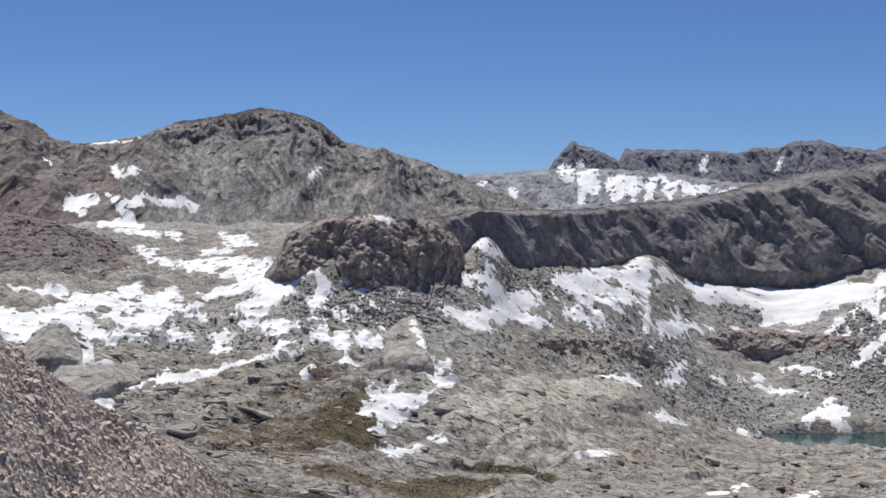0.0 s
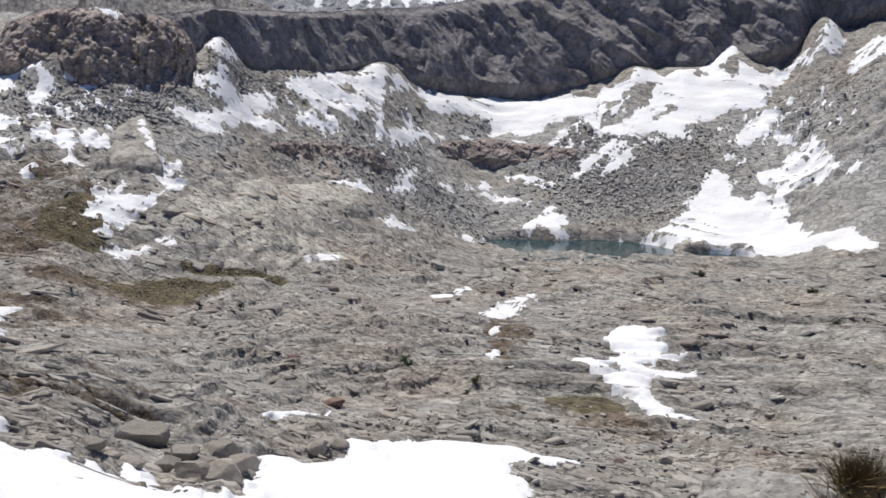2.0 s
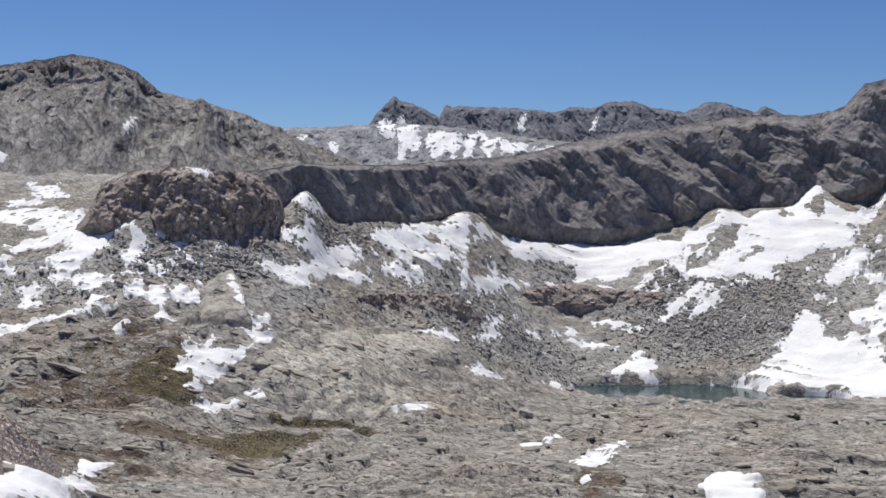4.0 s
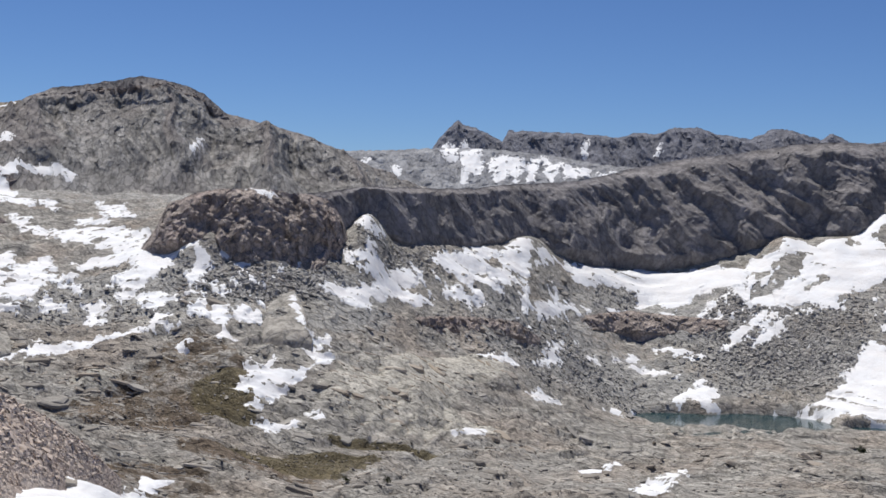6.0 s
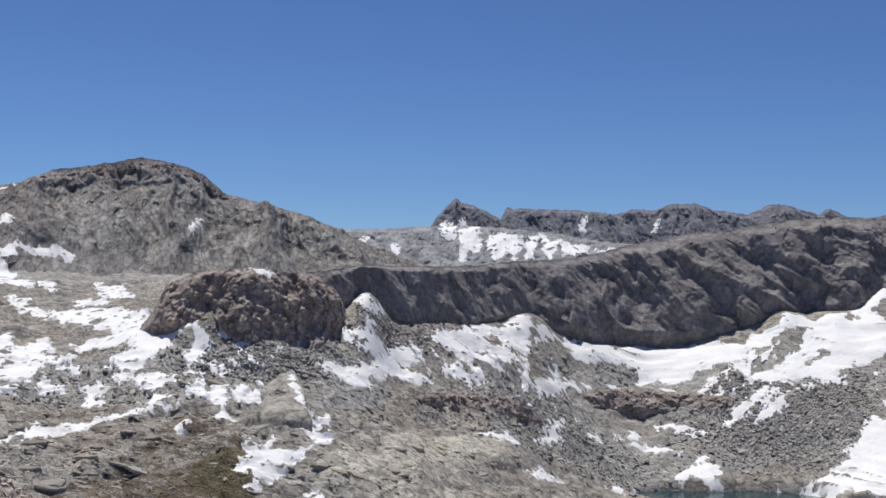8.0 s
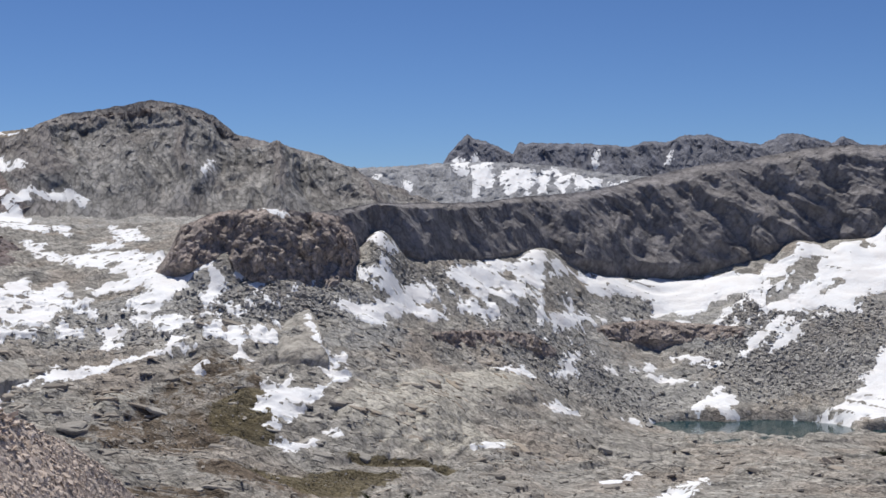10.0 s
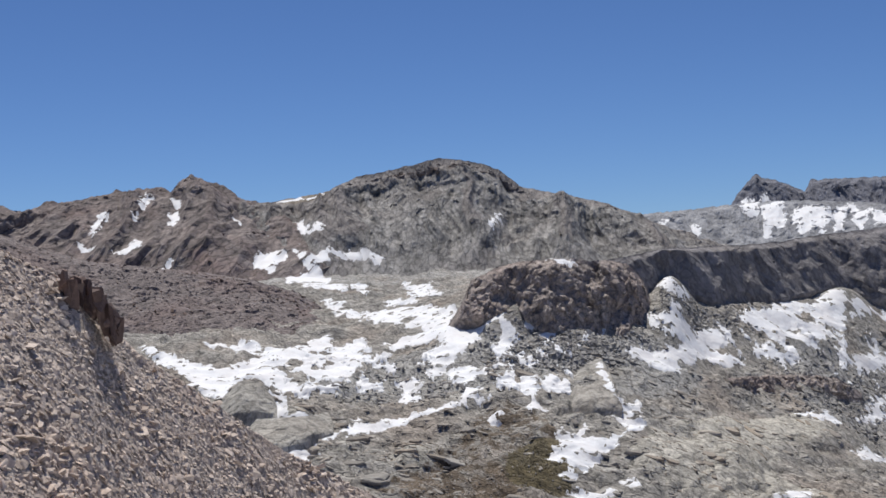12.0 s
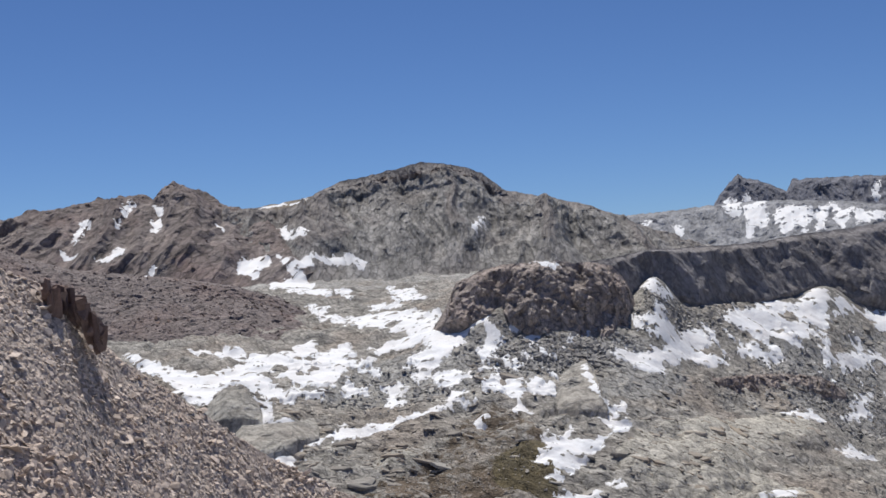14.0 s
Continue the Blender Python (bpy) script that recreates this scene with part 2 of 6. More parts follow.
valley(0, (100, 51), (130, 45), (200, 33.5), (290, 21), (380, 14), (420, 15), (470, 24), (540, 33), (610, 43), (665, 56), (720, 70), (1100, 80), (4500, 100))
valley(6, (100, 54), (130, 50.5), (165, 46), (200, 40), (250, 30), (290, 24), (400, 20), (470, 27), (560, 37), (665, 55), (760, 70), (860, 80), (1000, 88), (1250, 91), (1600, 94), (4500, 100))
valley(12, (100, 57), (130, 55), (165, 51.5), (200, 46.5), (260, 37), (300, 31.5), (400, 23), (480, 28), (560, 35), (640, 43), (770, 56), (850, 75), (1000, 86), (1250, 91), (1600, 95), (4500, 100))
valley(22, (100, 60), (130, 59), (200, 52), (300, 42), (480, 36), (640, 46), (770, 58), (850, 76), (1000, 86), (1250, 92), (1600, 96), (4500, 100))
valley(40, (130, 66), (200, 64), (400, 60), (700, 76), (1200, 90), (4500, 120))
valley(90, (60, 74), (200, 74), (1000, 130), (4500, 200))
BEARINGS = sorted(LINES)


def bump_at(b, r, b0, r0, db, dr):
    """A soft blob round a bearing and a distance."""
    return np.exp(-((b - b0) / db) ** 2 - ((r - r0) / dr) ** 2)


LAKE = ((-16.0, 570, 2.6, 20), (-19.5, 578, 3.0, 22), (-24.0, 574, 1.6, 9))


def nearness(b):
    """How far the wall of the basin is drawn in at a bearing: steep under the knob, not at all behind the lake."""
    return np.interp(-np.asarray(b, float), [-30, -3, 0, 4, 8, 11, 14], [0.42, 0.44, 0.5, 0.64, 0.82, 0.93, 1.0])


def fold(b, r):
    """Distance of a place on the even plan once the wall of the basin is drawn in, along the line of sight."""
    b, r = np.broadcast_arrays(np.asarray(b, float), np.asarray(r, float))
    k = nearness(b)
    rim = 380 + 400 * k
    return np.where(r < 380, r, np.where(r < 780, 380 + (r - 380) * k, np.where(r < 1080, rim + (r - 780) / 300 * (1080 - rim), r)))


def unfold(b, r):
    """Distance on the even plan of a place in the basin."""
    k = nearness(b)
    rim = 380 + 400 * k
    return np.where(r < 380, r, np.where(r < rim, 380 + (r - 380) / k, np.where(r < 1080, 780 + (r - rim) / (1080 - rim) * 300, r)))


def drawn_in(line):
    """A line of (bearing, distance, height) drawn in with the basin."""
    return [(b, float(fold(b, r)), EYE + (z - EYE) * float(fold(b, r)) / r) for b, r, z in line]


def base_height(b, r):
    b = (np.asarray(b) + 180) % 360 - 180
    table = np.array([np.interp(r, *zip(*LINES[a])) for a in BEARINGS] + [np.interp(r, *zip(*LINES[-180]))])
    nodes = np.array(BEARINGS + [180.0])
    k = np.clip(np.searchsorted(nodes, b, side="right") - 1, 0, len(nodes) - 2)
    s = (b - nodes[k]) / (nodes[k + 1] - nodes[k])
    s = s * s * (3 - 2 * s)
    ix = np.arange(table.shape[1])
    return table[k, ix] * (1 - s) + table[k + 1, ix] * s


def strike(b):
    """Heading of the slab joints, swinging towards the lookout on the right."""
    return np.interp(-b, [-20, -8, 0, 5, 12, 25], [0.3, 0.2, -0.1, -0.45, -0.75, -0.95])


def ground_height(x, y):
    """Height of the ground with its slabs, ledges and hollows."""
    shape = x.shape
    x, y = x.ravel(), y.ravel()
    near, b = np.hypot(x, y), np.degrees(np.arctan2(-x, y))
    r = unfold(b, near)
    scale = np.where(r < 380, 1.0, near / np.maximum(r, 1.0))
    z = EYE + ((base_height(b, r * 0.97) + base_height(b, r) + base_height(b, r * 1.03)) / 3 - EYE) * scale
    far = smooth(20, 120, r)
    roll = fractal(x / 90, y / 90, 0 * x, 4) * 5.5 * far * (1 - 0.5 * smooth(480, 560, r) + 1.1 * smooth(760, 900, r))
    # slabs: fractured plates drawn out along the strike
    turn = strike(b) + 0.3 * perlin(x / 120, y / 120, 0 * x + 5)
    c, s = np.cos(turn), np.sin(turn)
    wx, wy = fractal(x / 30, y / 30, 0 * x + 3.3, 4) * 9, fractal(x / 30, y / 30, 0 * x + 7.7, 4) * 6
    u, v = (x * c + y * s) + wx, (-x * s + y * c) + wy
    rough = 0.45 + 0.55 * smooth(-0.25, 0.2, perlin(x / 60, y / 60, 0 * x + 6.6))
    slope = smooth(385, 450, r) * smooth(-13, -8, b)
    worn = smooth(0.2, 0.7, sum(bump_at(b, r, *d[:4]) for d in DOMES))
    bare = (1 - 0.35 * worn) * (1 - 0.45 * slope) * (1 - 0.75 * smooth(0.15, 0.5, sum(bump_at(b, r, *t) for t in TALUS[2:])))
    plates = (facets(u / 26, v / 9.0, jump=0.3, dip=0.9, soft=0.14) * 1.6 + facets(u / 9.5 + 3, v / 3.6, jump=0.35, dip=0.9, soft=0.22) * (0.85 + 0.4 * smooth(350, 550, r))
              + facets(u / 3.6 + 3, v / 1.6, jump=0.4, dip=0.8, soft=0.4) * 0.4 * (1 - smooth(220, 420, r)))
    hollows = fractal(u / 60, v / 26, 0 * x + 4, 4, 0.5) * 3.4
    z = z + roll + far * (plates * rough * bare + hollows)
    z = z + smooth(540, 640, r) * fractal(x / 34, y / 34, 0 * x + 2, 4, 0.5, True) * 2.0
    z = z + far * (1 - bare) * (1 - 0.6 * worn) * facets(x / 2.2, y / 2.2) * 0.5
    z = z + slope * (1 - worn) * (facets(x / 11, y / 9, jump=0.4) * 1.5 + facets(x / 4.5, y / 4, jump=0.4) * 0.8 + facets(x / 2.1, y / 2, jump=0.4) * 0.35)
    # bare ledges beside the snow bank
    ledges = smooth(-24.8, -26.5, b) * smooth(585, 625, r) * smooth(800, 740, r)
    z = z + ledges * (facets(x / 15, y / 11 + 0.3 * x / 15, jump=0.4, dip=0.6) * 3.0 + facets(x / 5.5, y / 4, jump=0.4, dip=0.6) * 1.3)
    for b0, r0, db, dr, h in DOMES:
        z = z + h * smooth(0.0, 0.9, bump_at(b, r, b0, r0, db, dr))
    for b0, r0, db, dr, h in FANS_AND_RISES:
        z = np.maximum(z, z + (EYE + (h - EYE) * scale - z) * bump_at(b, r, b0, r0, db, dr))
    for b0, r0, db, dr in LAKE:
        inside = bump_at(b, r, b0, r0, db, dr)
        z = z * (1 - smooth(0.3, 0.55, inside)) + -3.0 * smooth(0.3, 0.55, inside)
    for b0, r0, db, dr, h in MEADOWS:
        inside = smooth(0.25, 0.6, bump_at(b, r, b0, r0, db, dr))
        z = z * (1 - 0.85 * inside) + 0.85 * inside * (EYE + (h - EYE) * scale)
    return z.reshape(shape)


TALUS = ((1.5, 590, 4, 40), (9, 620, 5, 50), (-20, 665, 7, 45), (-30, 640, 5, 70), (-10, 610, 4, 50), (2.5, 630, 4, 26), (-14, 640, 4, 40))
# The first two lift near ground to bring boulder and tussocks into the camera's view
FANS_AND_RISES = ((-30.8, 42, 2.0, 9, 76.4), (-28.5, 44, 5, 12, 73.6), (5.4, 680, 1.3, 22, 68), (4.9, 688, 0.5, 18, 73), (-1.85, 724, 0.9, 60, 84), (-8.9, 726, 1.1, 26, 74), (-5.6, 722, 1.2, 20, 68), (-19.9, 752, 0.8, 24, 78), (-21.8, 760, 1.0, 24, 78),
        (-23.9, 785, 1.1, 34, 93), (-27.6, 785, 0.8, 34, 110), (-12, 728, 3, 16, 58))
DOMES = ((1.5, 566, 0.9, 24, 4.0), (9.5, 443, 1.0, 16, 3.5), (16.6, 556, 1.1, 26, 6.0), (14.6, 522, 1.0, 22, 5.0), (-7.2, 526, 1.5, 26, 4.0), (-4.4, 500, 1.8, 40, 5.0), (-1.2, 455, 1.6, 26, 4.0))
MEADOWS = ((1.6, 362, 3.4, 14, 16.5), (-2.0, 396, 2.6, 9, 14.2))


def ground():
    fine = np.arange(-36, 31, 0.088)
    b = np.concatenate([np.arange(-180, -36, 2.0), fine, np.arange(31.5, 180, 2.0)])
    r = np.concatenate([[0.001, 0.4, 1.2, 2.5], np.geomspace(4, 95, 70), np.geomspace(97, 620, 760), np.geomspace(621, 830, 130), np.geomspace(834, 1500, 80), np.geomspace(1530, 4600, 24)])
    bb, rr = np.meshgrid(b, r)
    x, y = plan(bb, rr)
    z = ground_height(x, y)
    rr = unfold(bb, rr)
    ob = sheet("ground", x, y, z, GROUND, wrap=True, flip=True, shade=True)
    n = fractal(x / 40, y / 40, 0 * x + 8, 4)
    talus = smooth(0.1, 0.5, sum(bump_at(bb, rr, *t) for t in TALUS)) * 0.5 + n * 0.3 + 0.5 * smooth(800, 1000, rr)
    mark(ob, "talus", talus)
    def spots(*list_of):
        return smooth(0.12, 0.55, sum(bump_at(bb, rr, *t) for t in list_of))
    mark(ob, "pale", 0.5 * spots((-3.3, 480, 2.6, 45), (-6.6, 530, 1.5, 16), (-5, 440, 3, 14), (9.5, 443, 1.2, 10)) + 0.42 * spots(*(d[:4] for d in DOMES)) + 0.36 * n)
    mark(ob, "grass", 0.86 * spots((1.8, 360, 3.2, 13), (-0.8, 380, 1.8, 9), (-2.9, 404, 2.4, 6), (4.1, 436, 1.5, 40), (-15.1, 245, 0.9, 5), (-18.6, 213, 1.8, 4))
         - 0.05 + 0.22 * n)
    mark(ob, "soil", 0.5 * spots((6, 440, 3, 55), (5.2, 500, 1.6, 50), (9.5, 400, 2.5, 18), (-20, 168, 9, 6), (-21.5, 192, 3, 5), (-24.5, 190, 2, 5), (-15, 290, 1.2, 40), (2.5, 350, 4, 20), (0, 165, 8, 8), (5, 215, 4, 22), (7, 160, 4, 14), (1.5, 190, 2, 10), (7, 300, 3, 26), (-18, 206, 4, 6)) + 0.34 * n - 0.06)
    return tagged(ob, "grey glaciated granite basin with stepped slabs, rubble and thin turf", "ground", kind="structure")


def resample(line, n):
    """n points along a line of (bearing, distance, height), evenly by bearing, as plan x, y and height."""
    line = np.array(line, float)
    b = np.linspace(line[0, 0], line[-1, 0], n)
    r = np.interp(-b, -line[:, 0], line[:, 1])
    z = np.interp(-b, -line[:, 0], line[:, 2])
    return *plan(b, r), z


def massif(name, crest, foot, mat, columns, rows, hollow=1.3, rib=(40, 10.0), crag=(14, 3.0), jag=0.4, back=300, drop=120, lean=1.0, tilt=0.0, shade=True, run=7.0, ends=0.01, deep=1.0, round_=0.4, teeth=0.0, low_crag=1.0, steep=0.0, ragged=40.0, tan=None, soft=0.12, up=None, brow=None, base=0.12):
    """A mountainside between a foot line and a crest line, with ribs and gullies, and a plain back slope.
    hollow: how the face steepens upwards; rib, crag: size and depth of ribs and crags; jag: how far the crest takes part."""
    foot_r = [np.interp(-c[0], [-p[0] for p in foot], [p[1] for p in foot]) for c in crest]
    up = 1.3 - 0.3 * lean if up is None else up
    crest = [(c, r - steep * (r - f), EYE + (z - EYE) * (r - steep * (r - f)) / r) for (c, r, z), f in zip(crest, foot_r)]
    cx, cy, cz = resample(crest, columns)
    fx, fy, fz = resample(foot, columns)
    wander = fractal(fx / ragged, fy / ragged, 0 * fx, 4, 0.6)
    fz = fz + wander * 0.04 * ragged * (ragged > 50)
    v = np.linspace(0, 1, rows)[:, None]
    h = v + np.zeros((rows, columns))
    if brow:
        # a steep rock band under the crest between two bearings
        b0, b1, start, squeeze = brow
        bearing = np.degrees(np.arctan2(-cx, cy))
        q = squeeze * smooth(b0, b0 + 1.2, bearing) * smooth(b1, b1 - 1.2, bearing) * np.ones((rows, 1))
        h = np.where(v < start, v * (1 + (1 - start) * q / start), 1 - (1 - v) * (1 - q))
    x, y = fx + (cx - fx) * h, fy + (cy - fy) * h
    z = fz + (cz - fz) * v ** hollow
    out = np.hypot(cx, cy)
    nx, ny = cx / out, cy / out
    s, d = rib
    w = fractal(x / (1.6 * s), y / (4 * s), z / (1.6 * s), 3) * s * 0.45
    ribs = fractal((x + w + tilt * z) / s, y / (run * s), (z + w) / (run * s), 4, 0.52, True) * d
    s2, d2 = crag
    wa, wb = perlin(x / s2, y / s2, z / s2 + 4) * s2 * 0.6, perlin(x / s2, y / s2, z / s2 - 7) * s2 * 0.6
    crags = (facets((x + wa + tilt * z) / s2, (y + wb) / (deep * s2), (z + wa) / (1.6 * s2), 0.3, soft=soft) * 1.0 + facets((x - wb) / (s2 * 0.42), y / (s2 * 0.42 * deep), z / (s2 * 0.6), 0.3, soft=soft) * 0.5
             + fractal(x / s2, y / (s2 * deep), z / s2, 4, 0.6) * round_) * d2
    keep = smooth(0, base, v) * (1 - (1 - jag) * smooth(0.82 if lean else 0.76, 1.0, v))
    side = np.linspace(0, 1, columns)
    keep = keep * smooth(0, ends, side) * smooth(0, ends, 1 - side)
    crags = crags * (low_crag + (1.15 - low_crag) * smooth(0.35, 0.9, v))
    push = (ribs + crags) * keep
    x, y = x - nx * push * lean, y - ny * push * lean
    z = z + (ribs * 0.35 + crags * 0.5) * keep * up
    z = z + fractal(x / 16, y / 30, z / 30, 3, 0.6) * teeth * smooth(0.7, 1.0, v)
    bx, by, bz = (cx + nx * back, cy + ny * back, cz - drop)
    steps = np.array([0.04, 0.15, 0.4, 1.0])[:, None]
    skirt = 8 if ragged <= 50 else 0.9 * ragged
    x = np.vstack([fx - nx * skirt, x, x[-1] + (bx - x[-1]) * steps])
    y = np.vstack([fy - ny * skirt, y, y[-1] + (by - y[-1]) * steps])
    z = np.vstack([fz - 25, z, z[-1] + (bz - z[-1]) * steps])
    ob = sheet(name, x, y, z, mat, shade=shade)
    level = np.concatenate([[0.0], v[:, 0], np.ones(4)])[:, None] + 0 * x
    cap = 0.7 * smooth(0.78, 0.88, level + 0.16 * fractal(x / 70, y / 70, z / 50, 4)) - 0.1 + 0 * x
    # Rib rock darker, gully debris paler: colour makes up for weak rib shading
    proud = np.vstack([0 * cx, smooth(0.0, 1.0, (ribs - np.percentile(ribs, 50)) / (np.percentile(ribs, 92) - np.percentile(ribs, 50))), np.zeros((4, columns))])
    cap = np.maximum(cap, 0.62 * proud * smooth(0.2, 0.5, level))
    mark(ob, "cap", cap)
    mark(ob, "fan", 0.5 * smooth(0.55, 0.1, level) + np.vstack([0 * cx, 0.42 - 0.9 * smooth(-0.4, 0.45, ribs / d), np.zeros((4, columns))]))
    if tan:
        b = np.degrees(np.arctan2(-x, y))
        mark(ob, "tan", 0.62 * np.exp(-((b - tan[0]) / tan[1]) ** 2) * smooth(tan[2], tan[2] + 12, z))
    return ob


ground()

left_ridge = massif(
    "left_ridge",
    [(40, 1500, 240), (33, 1500, 225), (29, 1520, 205), (27.2, 1540, 188), (25.95, 1567, 181.5), (24.7, 1588, 191.2), (23.67, 1606, 196.5), (22.27, 1629, 204.7), (21.33, 1645, 211.6), (20.5, 1658, 216.6),
     (19.68, 1672, 210.3), (18.81, 1687, 231.8), (17.87, 1699, 222.2), (16.58, 1686, 199.9), (15.39, 1674, 180.9), (13.73, 1657, 152.4), (12.32, 1643, 114.1)],
    [(40, 980, 76), (25, 1000, 77), (18, 1030, 78), (12.3, 1080, 79)], BROWN, 520, 200, 1.25, (66, 44), (19, 2.4), 0.1, tilt=0.0, deep=1.4, lean=0.6, up=1.1, shade=False, teeth=7.0, low_crag=0.6, ragged=130.0, steep=0.6, round_=0.9, run=5.0, base=0.45)
tagged(left_ridge, "jagged brown granite ridge with steep snow gullies", "mountain")

grey_mountain = massif(
    "grey_mountain",
    [(18.5, 1900, 190), (16.59, 1900, 203.3), (15.86, 1900, 204.6), (14.88, 1900, 208.7), (12.89, 1900, 217.8), (11.62, 1900, 238.7), (10.37, 1900, 244.8), (9.11, 1900, 252.5), (7.98, 1900, 260.4), (6.61, 1900, 254.5),
     (5.39, 1900, 241.3), (4.44, 1900, 214.6), (2.97, 1900, 200.9), (1.26, 1900, 189.1), (0.06, 1900, 172.6), (-0.9, 1900, 158.3), (-3.01, 1900, 121.3), (-5, 1900, 100), (-7, 1900, 80)],
    [(18.5, 1080, 78), (12, 1090, 79), (6, 1110, 80), (0, 1150, 78), (-7, 1250, 70)], GREY, 560, 240, 1.2, (62, 48), (19, 3.2), 0.08, tilt=0.45, run=5.0, deep=1.6, lean=0.5, up=1.1, shade=False, teeth=2.2, low_crag=0.5, ragged=130.0, tan=(14.2, 1.6, 160), steep=0.7, round_=0.9, base=0.45, brow=(4.0, 12.6, 0.8, 0.55))
tagged(grey_mountain, "broad grey granite mountain with a dark craggy summit", "mountain")

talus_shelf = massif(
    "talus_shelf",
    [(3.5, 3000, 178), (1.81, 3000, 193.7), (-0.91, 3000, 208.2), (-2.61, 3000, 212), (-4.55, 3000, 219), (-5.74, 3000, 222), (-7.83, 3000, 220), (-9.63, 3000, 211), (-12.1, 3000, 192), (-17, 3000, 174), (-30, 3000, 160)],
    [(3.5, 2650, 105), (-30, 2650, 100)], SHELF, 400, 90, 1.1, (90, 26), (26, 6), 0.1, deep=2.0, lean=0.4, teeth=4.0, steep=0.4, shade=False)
tagged(talus_shelf, "pale talus shelf below a distant rock wall, haze tint in its colour", "mountain")

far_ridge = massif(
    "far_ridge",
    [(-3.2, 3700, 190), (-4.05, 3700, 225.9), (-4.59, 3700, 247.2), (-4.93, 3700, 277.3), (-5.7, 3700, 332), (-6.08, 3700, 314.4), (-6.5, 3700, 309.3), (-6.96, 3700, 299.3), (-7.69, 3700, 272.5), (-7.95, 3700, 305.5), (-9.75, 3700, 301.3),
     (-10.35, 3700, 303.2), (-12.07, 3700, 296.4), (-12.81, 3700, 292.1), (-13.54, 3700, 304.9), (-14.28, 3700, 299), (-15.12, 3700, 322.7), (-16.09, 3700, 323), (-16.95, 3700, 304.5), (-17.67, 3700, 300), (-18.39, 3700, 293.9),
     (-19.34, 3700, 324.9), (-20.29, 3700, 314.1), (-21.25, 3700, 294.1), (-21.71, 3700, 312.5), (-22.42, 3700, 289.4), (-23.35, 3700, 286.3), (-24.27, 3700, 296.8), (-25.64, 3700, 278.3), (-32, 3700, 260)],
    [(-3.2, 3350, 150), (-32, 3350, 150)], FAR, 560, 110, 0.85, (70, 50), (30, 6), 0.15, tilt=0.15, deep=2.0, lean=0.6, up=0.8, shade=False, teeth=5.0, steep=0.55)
tagged(far_ridge, "distant serrated rock wall with a pointed spire, haze tint in its colour", "mountain")

dark_cliff = massif(
    "dark_cliff",
    drawn_in([(2.09, 747, 92.9), (0.1, 753, 95.2), (-1.64, 757, 98.5), (-4.37, 764, 98.5), (-6.59, 770, 99.6), (-8.3, 774, 102.9), (-11.12, 781, 105.9), (-13.57, 788, 114.7), (-16, 794, 121.6), (-18.17, 800, 125.3), (-19.84, 804, 130.3),
     (-21.72, 809, 132.6), (-24.05, 815, 132.2), (-24.94, 817, 138.3), (-25.7, 819, 151.6), (-26.7, 822, 155), (-27.76, 824, 157.6), (-31, 830, 170), (-38, 840, 180)]),
    drawn_in([(2.09, 704, 56), (-0.4, 708, 58), (-1.27, 722, 68), (-1.89, 742, 74), (-2.64, 722, 66), (-3.63, 713, 60), (-4.74, 714, 56), (-6.84, 720, 60), (-8.91, 734, 64), (-10.24, 722, 58), (-13.34, 727, 52), (-15.63, 734, 52), (-17.09, 738, 54),
     (-18.77, 744, 60), (-19.95, 756, 66), (-21.4, 766, 68), (-22.8, 758, 68), (-23.3, 764, 72), (-23.9, 774, 73), (-24.5, 768, 74), (-25.57, 766, 74), (-26.6, 775, 80), (-27.91, 805, 95), (-31, 815, 110), (-38, 820, 120)]), DARK, 720, 150, 0.8, (44, 11), (20, 1.7), 0.3, tilt=0.5, shade=False, round_=0.9, soft=0.2, run=2.2, steep=0.3, back=250, drop=60)
tagged(dark_cliff, "dark shaded rock cliff curving round the snow-filled cirque", "cliff")

knob = massif(
    "rocky_knoll",
    drawn_in([(7.9, 712, 62), (7.28, 715, 73), (6.79, 715, 85.8), (5.64, 715, 92.6), (4.76, 715, 94.2), (3.64, 715, 95.5), (2.27, 715, 95.8), (0.93, 712, 93.6), (-0.05, 708, 91.7), (-0.73, 705, 82.1), (-1.4, 700, 58)]),
    drawn_in([(7.9, 696, 60), (7.36, 690, 64), (6.27, 682, 58), (5.3, 684, 60), (4.95, 694, 64), (4.5, 676, 56), (3.69, 666, 52), (2.59, 666, 51), (1.35, 664, 50), (0.6, 660, 46), (-0.1, 664, 48), (-1.4, 690, 54)]), KNOB, 280, 120, 0.7, (18, 5), (8, 2.1), 0.35, shade=False, round_=0.6, soft=0.12, run=1.6, back=60, drop=25, ends=0.08)
tagged(knob, "brown-black rocky knob standing above snow and rubble", "rock outcrop")

low_hill = massif(
    "low_hill",
    drawn_in([(40, 830, 150), (26.88, 830, 127.1), (24.68, 830, 114.6), (23.1, 830, 107.9), (20.79, 830, 102.9), (18.43, 830, 98.2), (16.28, 830, 91.8), (14.36, 830, 82.4), (13.05, 830, 70.5), (12.25, 830, 54.4)]),
    drawn_in([(40, 770, 60), (27, 770, 56), (20.95, 770, 56), (16.41, 770, 56), (13.12, 770, 54), (12.2, 770, 52)]), HILL, 320, 100, 0.7, (22, 4), (6, 1.4), 0.2, lean=0.4, shade=False, back=150, drop=40, steep=-0.3)
tagged(low_hill, "low rounded hill of dark reddish-brown rubble", "hill")

